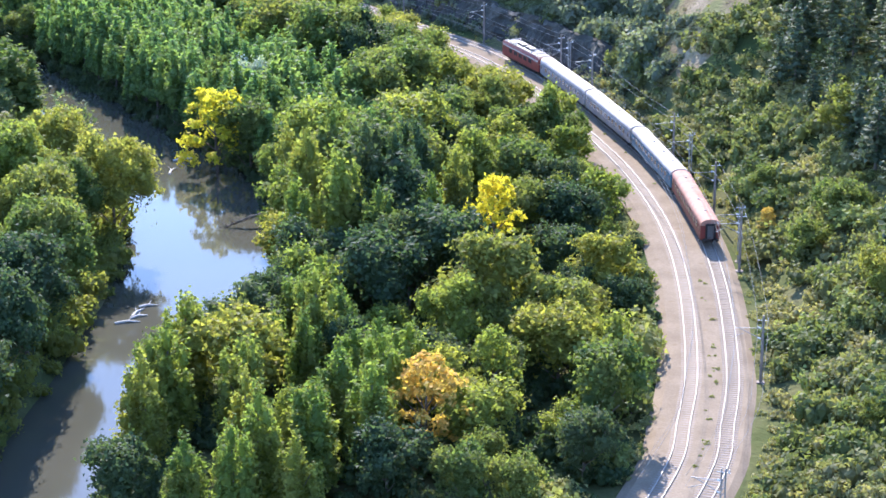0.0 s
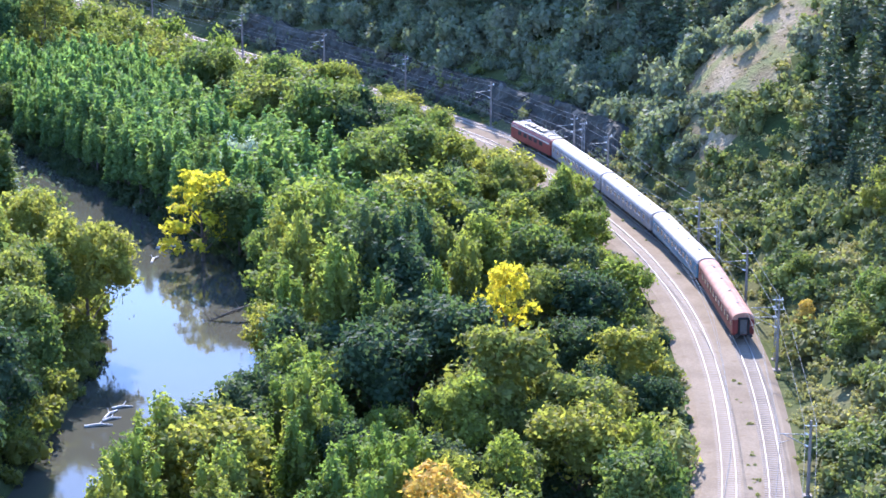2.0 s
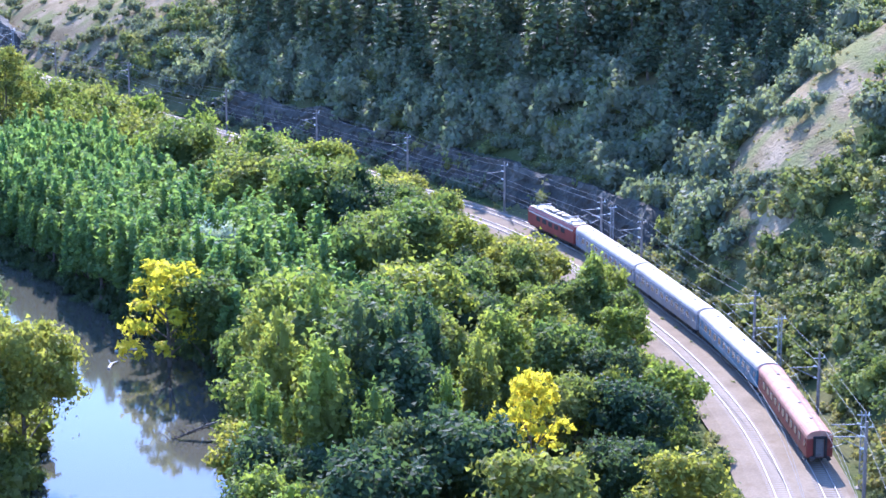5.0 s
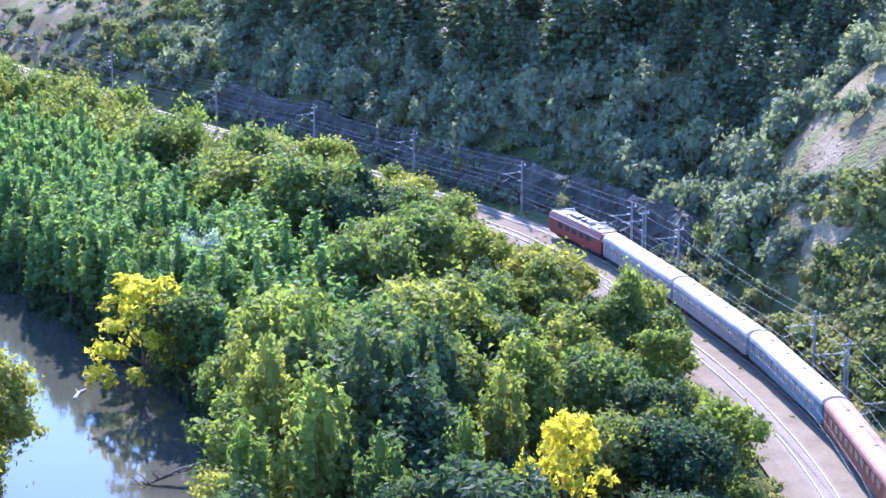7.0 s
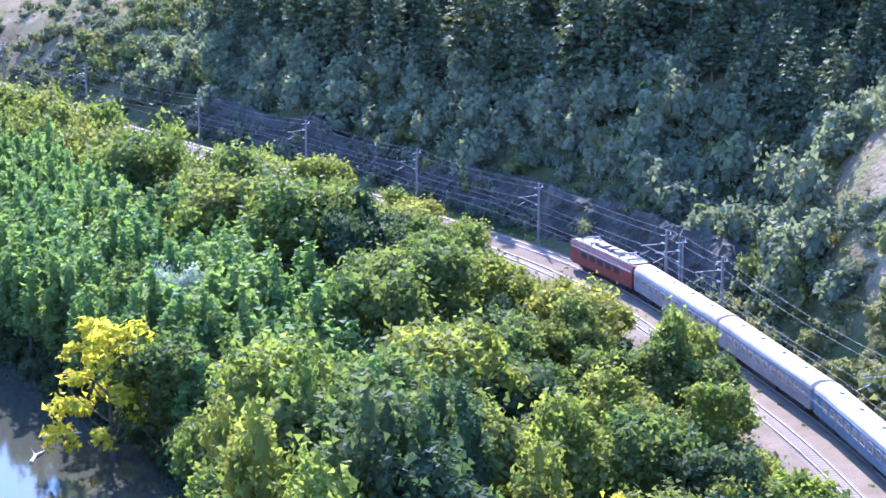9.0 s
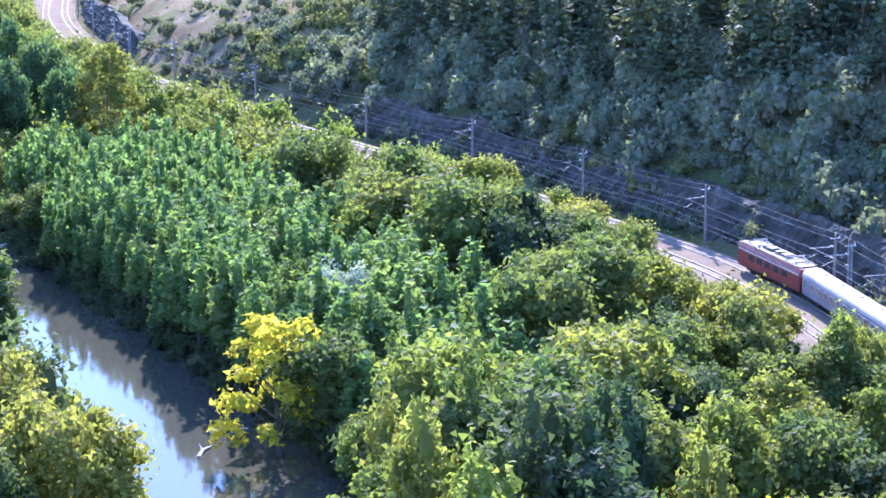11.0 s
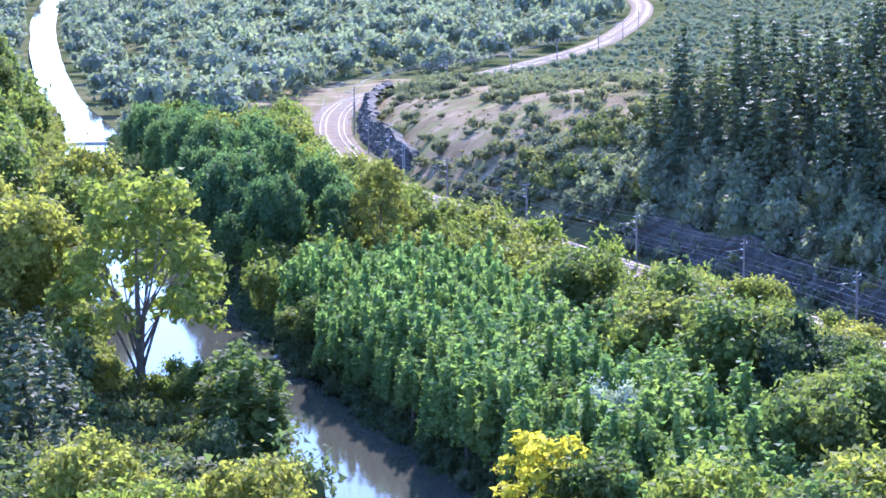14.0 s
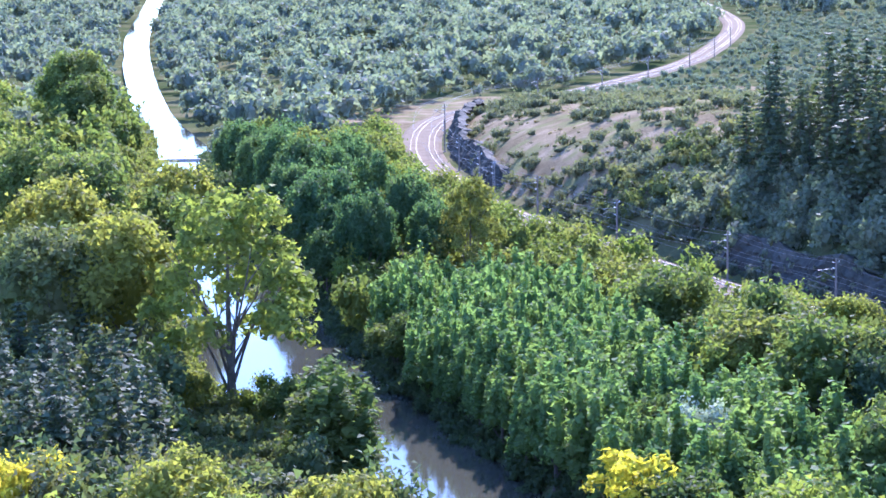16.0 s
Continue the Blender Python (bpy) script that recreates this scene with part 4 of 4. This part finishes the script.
def inside(poly, x, y):
    c = False
    for (x0, y0), (x1, y1) in zip(poly, np.roll(poly, -1, axis=0)):
        if (y0 > y) != (y1 > y) and x < (x1 - x0) * (y - y0) / (y1 - y0) + x0:
            c = not c
    return c


# the wood between river and railway
cx, cy = RNG.uniform(-185, 42, 60000), RNG.uniform(58, 560, 60000)
cs, _ = side(RAIL, cx, cy)
cr, _ = side(RIVER_RIGHT, cx, cy)
ok = (cs < -11.5) & (cr > 0.3)
kept = []
grid = {}
for x, y, s, r in zip(cx[ok], cy[ok], cs[ok], cr[ok]):
    young = inside(PLANTATION, x + 3 * math.sin(y * 0.3), y + 3 * math.sin(x * 0.4)) and RNG.uniform() < 0.97
    gap = 3.0 if young else (6.6 + 1.9 * math.sin(x * 0.21 + 1.3 * math.sin(y * 0.13)) if y < 330 else 6.0)
    cell = (int(x // 7), int(y // 7))
    near = [q for i in (-1, 0, 1) for j in (-1, 0, 1) for q in grid.get((cell[0] + i, cell[1] + j), [])]
    if all((x - a) ** 2 + (y - b) ** 2 > gap * gap for a, b in near) and all((x - a) ** 2 + (y - b) ** 2 > (0.42 * c + 0.5) ** 2 for a, b, c in USED):
        grid.setdefault(cell, []).append((x, y))
        kept.append((x, y, s, r, young))
FAR_YOUNG, FAR_WOOD, GROVE = [], [], []
for x, y, s, r, young in kept:
    u = RNG.uniform()
    if young and y > 268:
        FAR_YOUNG.append((x, y))
    elif young:
        plant("young", x, y, RNG.uniform(7.5, 13.5), LEAF_POPLAR, "young upright green poplar in a dense plantation", "young poplar plantation", RNG.uniform(1.15, 1.5))
    elif 335 < y < 490 and r < 24 and s < -38:
        GROVE.append((x, y))
    elif y > 300:
        FAR_WOOD.append((x, y))
    elif y < 135 and x < 0 and u < 0.7:
        plant("column", x, y, RNG.uniform(11, 16), LEAF_COLUMN, "yellow-green poplar on the river bank", "poplars on the river bank", RNG.uniform(0.95, 1.3))
    elif s > -16 and u < 0.5:
        plant("shrub", x, y, RNG.uniform(3, 6), LEAF_VINE if u < 0.25 else LEAF_SHRUB, "vine-covered bush at the edge of the railway bed", "bushes beside the railway")
    else:
        mat = LEAF_GREEN if u < 0.6 else (LEAF_OLIVE if u < 0.82 else LEAF_DARK)
        plant("broad", x, y, RNG.uniform(6.5, 16) if s < -30 else (RNG.uniform(7, 11) if y > 215 else RNG.uniform(5, 9.5 + (-12 - s) * 0.25)), mat, "green broadleaf tree turning yellow in autumn" if mat is not LEAF_OLIVE else "olive and golden broadleaf tree", "wood between river and railway", RNG.uniform(0.9, 1.22))

for x, y in GROVE:
    u = RNG.uniform()
    plant("big" if u < 0.7 else "open", x, y, RNG.uniform(11, 21), LEAF_GROVE if u < 0.8 else LEAF_GREEN, "tall dense green tree in a grove by the river", "green grove by the river", RNG.uniform(0.6, 0.9))

# pines on the hill
px, py = RNG.uniform(-130, 110, 9000), RNG.uniform(110, 410, 9000)
ps, _ = side(RAIL, px, py)
pines = []
spur = ((px - 34) * 60 - (py - 225) * 50) / 78.1
for x, y, s, o in zip(px, py, ps, spur):
    grove = (s > 20 and s < 62 and y > 300 and y < 400) or (s > 20 and s < 80 and 120 < y < 245 and (o > 20 or y < 195)) or (s > 30 and s < 90 and 215 < y <= 300 and o < -20)
    if grove and all((x - a) ** 2 + (y - b) ** 2 > 3.9 ** 2 for a, b in pines):
        pines.append((x, y))
lp = [(RNG.uniform(-130, -80), RNG.uniform(185, 262)) for _ in range(60)]
def hides_limbs(x, y):
    """In the strip before the open tree, where only low bushes grow."""
    return (y > 205) & (np.abs(x + 0.3915 * y) < 7.5)


for x, y in lp:
    if side(RIVER_LEFT, x, y)[0][0] < -6 and not hides_limbs(x, y):
        plant("conifer", x, y, RNG.uniform(11, 17), LEAF_PINE, "grey-green pine on the far river bank", "pines on the far river bank", 1.2)
for x, y in pines[:290]:
    plant("conifer", x, y, RNG.uniform(14, 22) if y > 300 else RNG.uniform(10, 17), LEAF_PINE, "dark blue-green pine on the hillside", "pines on the hillside", RNG.uniform(0.9, 1.2))


# trees and bushes on the slope beside the railway
SLOPE = [("broad", 58.0, 111.0, 8.0, LEAF_COLUMN, "yellow-green round tree on the slope above the railway"), ("loose", 48.5, 152.0, 4.5, LEAF_ORANGE, "small orange autumn bush beside the masts"),
         ("broad", 52.0, 136.0, 6.5, LEAF_GREEN, "green tree on the slope above the railway"), ("broad", 57.5, 141.0, 7.0, LEAF_GREEN, "green tree on the slope above the railway"),
         ("broad", 62.0, 168.0, 9.0, LEAF_GREEN, "green tree at the foot of the pines"), ("broad", 56.0, 146.0, 6.0, LEAF_COLUMN, "light green tree at the foot of the pines"),
         ("broad", 50.0, 166.0, 5.0, LEAF_GREEN, "low green tree above the cutting"), ("broad", 51.0, 74.0, 4.0, LEAF_GREEN, "low green bush beside the railway")]
for kind, x, y, H, mat, label in SLOPE:
    plant(kind, x, y, H, mat, label, "trees on the slope", 1.1)
for k in range(34):
    p, h = rail_at(arc_of(RNG.uniform(70, 225)), RNG.uniform(6, 30))
    plant("shrub", p.x, p.y, RNG.uniform(2.0, 4.2), LEAF_VINE if k % 2 else LEAF_SHRUB, "mound of pale green creeper over a bush", "creeper mounds beside the railway", 1.25)

DRIFT = [(-43.0, 206.0, 0.4, 4.0), (-38.6, 130.5, 1.2, 3.2), (-37.6, 133.0, 0.3, 2.6), (-39.4, 126.5, 0.2, 3.4), (-38.2, 128.8, 0.5, 2.4), (-92.0, 290.0, 0.9, 3.0), (-86.0, 283.0, 0.1, 2.5), (-44.0, 199.0, 1.4, 3.5)]


# ---- plants that nobody could count ----
def scatter(name, places, shapes, mat, label, category):
    """Many plants in one mesh: places as (x, y, z, scale)."""
    V, F, k = [], [], 0
    for x, y, z, sc in places:
        v, q, t = shapes[RNG.randint(len(shapes))]
        a, tall = RNG.uniform(0, 6.283), RNG.uniform(0.85, 1.2)
        V.append(np.stack([(v[:, 0] * math.cos(a) - v[:, 1] * math.sin(a)) * sc + x, (v[:, 0] * math.sin(a) + v[:, 1] * math.cos(a)) * sc + y, v[:, 2] * sc * tall + z], 1))
        F += (q + k).tolist() + ((t + k).tolist() if t is not None else [])
        k += len(v)
    ob = new(name, raw(name, np.vstack(V).tolist(), F, mat))
    return tagged(ob, label, category, kind="stuff")


def shapes_of(fn, H, R, n, size, count=6):
    out = []
    for k in range(count):
        rng = np.random.RandomState(50 + k)
        out.append(crown_arrays(rng, fn(rng, H, R, 0.05 * H), n, size, 0.58, ICO1))
    return out


def at_ground(x, y, s0, s1, sink=0.15):
    z = ground_z(x, y)
    return [(a, b, c - sink, RNG.uniform(s0, s1)) for a, b, c in zip(x, y, z)]


def hill_places(n, lo, hi, y0, y1, s0, s1, keep):
    x, y = RNG.uniform(-190, 130, n), RNG.uniform(y0, y1, n)
    s, _ = side(RAIL, x, y)
    o = ((x - 34) * 60 - (y - 225) * 50) / 78.1
    m = (s > lo) & (s < hi) & keep(x, y, s, o)
    return at_ground(x[m], y[m], s0, s1)


SHRUB_SHAPES = shapes_of(lobes_shrub, 2.4, 1.9, 190, 0.23)
BANK_SHAPES = shapes_of(lobes_shrub, 2.6, 2.0, 150, 0.26)
BUSH_SHAPES = shapes_of(lobes_shrub, 1.0, 1.1, 95, 0.15)
TREE_SHAPES = shapes_of(lobes_far, 9.0, 4.0, 300, 0.6)
FINE_SHAPES = shapes_of(lobes_far, 9.0, 4.0, 700, 0.38)
YOUNG_SHAPES = shapes_of(lobes_young, 10.0, 2.6, 800, 0.33)
bare = lambda x, y, s, o: ~((np.abs(o - 0.5) < 12.5) & (s > 14)) | (RNG.uniform(0, 1, x.shape) < 0.05)
scatter("hillside_shrubs", hill_places(8000, 6.5, 75, 50, 425, 0.6, 1.8, lambda x, y, s, o: bare(x, y, s, o) & ((y < 255) | (y > 405) | (RNG.uniform(0, 1, x.shape) < 0.22))), SHRUB_SHAPES, LEAF_SHRUB, "green and olive shrubs covering the hillside", "shrubs")
scatter("hillside_trees", hill_places(2300, 9, 62, 225, 395, 0.4, 0.85, bare), TREE_SHAPES, LEAF_HILL_HAZED, "broadleaf trees on the shaded hillside, haze put into the leaf colour", "trees")
scatter("hillside_undergrowth", hill_places(6000, 14, 62, 235, 410, 0.6, 1.6, bare), SHRUB_SHAPES, LEAF_HILL_HAZED, "undergrowth at the foot of the hill, haze put into the leaf colour", "undergrowth")
scatter("hill_foot_brush", hill_places(9000, 5.6, 20, 225, 430, 0.5, 1.1, lambda x, y, s, o: s > 0), SHRUB_SHAPES, LEAF_HILL_HAZED, "brush at the foot of the cutting, haze put into the leaf colour", "brush")
scatter("railside_creepers", hill_places(13000, 4.6, 34, 45, 260, 0.6, 1.8, lambda x, y, s, o: (y < 260) & ~((np.abs(o - 0.5) < 12) & (s > 13 + 5 * np.sin(x)))), BUSH_SHAPES, LEAF_VINE, "pale green creepers and brambles along the railway", "creepers")
scatter("spur_tufts", hill_places(5000, 5.0, 80, 190, 720, 0.25, 0.7, lambda x, y, s, o: (y > 412) | ((np.abs(o - 0.5) < 14) & (s > 8))), BUSH_SHAPES, LEAF_DRY, "dry tufts of grass and low brush on the bare slopes", "tufts")
scatter("spur_grass", hill_places(9000, 13.0, 75, 195, 300, 0.12, 0.4, lambda x, y, s, o: np.abs(o - 0.5) < 13), BUSH_SHAPES, LEAF_DRY, "tussocks of pale dry grass on the open slope", "grass")
scatter("spur_shrubs", hill_places(5200, 6.0, 90, 412, 700, 0.2, 1.5, lambda x, y, s, o: RNG.uniform(0, 1, x.shape) < 0.35 + 0.3 * np.sin(x * 0.13) * np.sin(y * 0.09) + 0.4 * (y < 450)), SHRUB_SHAPES, LEAF_SCRUB, "scattered shrubs on the dry grassy spur", "shrubs")
if FAR_YOUNG:
    a = np.array(FAR_YOUNG)
    scatter("far_plantation", at_ground(a[:, 0], a[:, 1], 0.85, 1.25), YOUNG_SHAPES, LEAF_POPLAR, "farther rows of young green poplars", "plantation")
a = np.array(FAR_WOOD)
scatter("far_wood", at_ground(a[::3, 0], a[::3, 1], 0.75, 1.1), FINE_SHAPES, LEAF_OLIVE, "golden green trees along the railway", "woods")
a = np.vstack([a[1::3], a[2::3]])
scatter("far_wood", at_ground(a[:, 0], a[:, 1], 0.75, 1.15), FINE_SHAPES, LEAF_GREEN, "green trees along the railway", "woods")

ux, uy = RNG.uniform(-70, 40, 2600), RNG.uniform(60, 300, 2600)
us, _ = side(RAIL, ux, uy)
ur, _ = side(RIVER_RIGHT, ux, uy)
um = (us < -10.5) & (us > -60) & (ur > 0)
# dark leaf colour stands in for the shade in gaps between trees
scatter("wood_undergrowth", at_ground(ux[um], uy[um], 0.5, 1.2), BANK_SHAPES, LEAF_DARK, "green undergrowth coloured dark for the shade below the trees", "undergrowth")
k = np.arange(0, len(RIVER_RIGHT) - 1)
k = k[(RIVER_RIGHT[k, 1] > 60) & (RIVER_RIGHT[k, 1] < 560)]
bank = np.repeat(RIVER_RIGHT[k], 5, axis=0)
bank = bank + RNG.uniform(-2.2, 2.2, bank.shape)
# the same dark leaf paints the shadow along the water's edge
scatter("river_bank_bushes", at_ground(bank[:, 0] + 0.5, bank[:, 1], 0.5, 1.1), BANK_SHAPES, LEAF_DARK, "bushes overhanging the river bank, coloured dark for its shade", "bushes")
k = np.arange(0, len(RIVER_LEFT) - 1)
k = k[(RIVER_LEFT[k, 1] > 60) & (RIVER_LEFT[k, 1] < 640)]
bank = np.repeat(RIVER_LEFT[k], 3, axis=0)
bank = bank + RNG.uniform(-2.2, 1.6, bank.shape) + np.array([-1.2, 0])
scatter("far_bank_bushes", at_ground(bank[:, 0], bank[:, 1], 0.6, 1.5), SHRUB_SHAPES, LEAF_GREEN, "green bushes along the far river bank", "bushes")

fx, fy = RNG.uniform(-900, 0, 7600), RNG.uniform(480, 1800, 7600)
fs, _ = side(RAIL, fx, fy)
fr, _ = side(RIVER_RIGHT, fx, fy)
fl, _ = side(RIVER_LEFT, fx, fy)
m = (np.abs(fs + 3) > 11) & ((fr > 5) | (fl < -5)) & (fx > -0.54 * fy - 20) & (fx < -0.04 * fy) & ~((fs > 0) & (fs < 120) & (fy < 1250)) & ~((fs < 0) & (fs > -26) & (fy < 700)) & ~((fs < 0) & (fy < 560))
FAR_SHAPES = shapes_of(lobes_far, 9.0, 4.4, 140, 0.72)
# far plants take the leaf colour with haze mixed in
scatter("far_woods", at_ground(fx[m], fy[m], 0.35, 1.7), FAR_SHAPES, LEAF_FAR_HAZED, "woods on the far valley floor, haze put into the leaf colour", "woods")
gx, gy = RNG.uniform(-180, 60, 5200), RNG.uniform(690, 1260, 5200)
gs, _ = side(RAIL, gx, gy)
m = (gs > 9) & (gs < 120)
scatter("far_scrub", at_ground(gx[m], gy[m], 0.1, 0.42), FAR_SHAPES, LEAF_FAR_HAZED, "low scrub beside the far railway, haze put into the leaf colour", "scrub")
lx, ly = RNG.uniform(-360, -50, 3600), RNG.uniform(60, 640, 3600)
ll, _ = side(RIVER_LEFT, lx, ly)
by = RNG.uniform(212, 262, 110)
bx = -0.3915 * by + RNG.uniform(-9, 9, 110)
m = side(RIVER_LEFT, bx, by)[0] < -2
scatter("bank_thicket", at_ground(bx[m], by[m], 0.6, 1.4), SHRUB_SHAPES, LEAF_BANK, "brown-green thicket below the open tree", "thicket")
m = (ll < -5) & (ll > -150) & (lx > -0.56 * ly - 12) & ~(hides_limbs(lx, ly) & (ly < 275))
n = m & (ly < 330)
scatter("far_bank_woods", at_ground(lx[n], ly[n], 0.6, 1.2), FINE_SHAPES, LEAF_BANK, "grey-green mixed woods behind the far river bank", "woods")
n = m & (ly >= 330)
scatter("far_bank_woods", at_ground(lx[n], ly[n], 0.6, 1.4), TREE_SHAPES, LEAF_GREEN, "green woods along the far river bank", "woods")

# weeds on the gravel between the tracks
wx = [rail_at(s, -2.3 + RNG.normal(0, 0.35), -0.2)[0] for s in np.concatenate([RNG.uniform(arc_of(70), arc_of(150), 26), RNG.uniform(arc_of(60), arc_of(300), 14)])]
scatter("gravel_weeds", [(p.x, p.y, p.z, RNG.uniform(0.16, 0.38)) for p in wx], BUSH_SHAPES, LEAF_VINE, "low dry weeds growing in the gravel", "weeds")
vx = [rail_at(s, RNG.choice([-9.4, -10.2, 3.6, 4.4]) + RNG.normal(0, 0.4), -0.75)[0] for s in RNG.uniform(arc_of(60), arc_of(420), 500)]
scatter("verge_grass", [(p.x, p.y, p.z, RNG.uniform(0.3, 0.9)) for p in vx], BUSH_SHAPES, LEAF_VINE, "rough grass along the edges of the gravel", "grass")


def log(x, y, a, length):
    bm = bmesh.new()
    tube(bm, [(-length / 2, 0, 0), (0, 0.25, 0.12), (length / 2, 0, 0.05)], [0.22, 0.18, 0.07], 7)
    tube(bm, [(0, 0.25, 0.1), (length * 0.2, 0.9, 0.5)], [0.1, 0.03], 5)
    ob = tagged(part("driftwood", bm, DRIFTWOOD), "pale driftwood branch lying in the river shallows", "driftwood", "driftwood in the river")
    ob.matrix_basis = Matrix.Translation((x, y, WATER_Z + 0.05)) @ Matrix.Rotation(a, 4, "Z")


for x, y, a, ln in DRIFT:
    log(x, y, a, ln)
def snag(x, y, a):
    """A dead limb, fallen from the bank, its bare twigs standing out of the water."""
    rng = np.random.RandomState(4)
    bm = bmesh.new()
    tube(bm, [(0, 0, 1.6), (2.2, 0.3, 1.3), (4.6, 0.1, 0.5), (6.8, -0.4, -0.4)], [0.26, 0.22, 0.15, 0.06], 7)
    for k in range(13):
        u = 1.2 + 0.42 * k
        w, ln = rng.uniform(-1.2, 1.2) + (1.57 if k % 2 else -1.57), rng.uniform(1.2, 2.6)
        z = 1.5 - 0.25 * u
        tip = (u + 0.5 * ln, ln * math.sin(w) * 0.8, z + rng.uniform(0.2, 1.3))
        tube(bm, [(u, 0.1, z), ((u + tip[0]) / 2, tip[1] * 0.6, z + 0.35), tip], [0.09, 0.06, 0.02], 5)
    ob = tagged(part("fallen_branch", bm, BARK), "dark dead branch fallen into the river from the bank", "branch")
    ob.matrix_basis = Matrix.Translation((x, y, WATER_Z)) @ Matrix.Rotation(a, 4, "Z")


snag(-26.0, 170.5, radians(200))
sill = box(bmesh.new(), -15, 15, -0.6, 0.6, -1.2, 0.5, 0.08)
ob = tagged(part("weir_sill", sill, DRIFTWOOD), "low pale concrete sill across the river", "weir")
ob.matrix_basis = Matrix.Translation((-232, 541, WATER_Z)) @ Matrix.Rotation(radians(14), 4, "Z")

# ---- sleepers and rails last ----
track(0.0, "outer railway track with bright rails on concrete sleepers", True)
track(-5.0, "inner railway track with bright rails sunk in gravel", False)
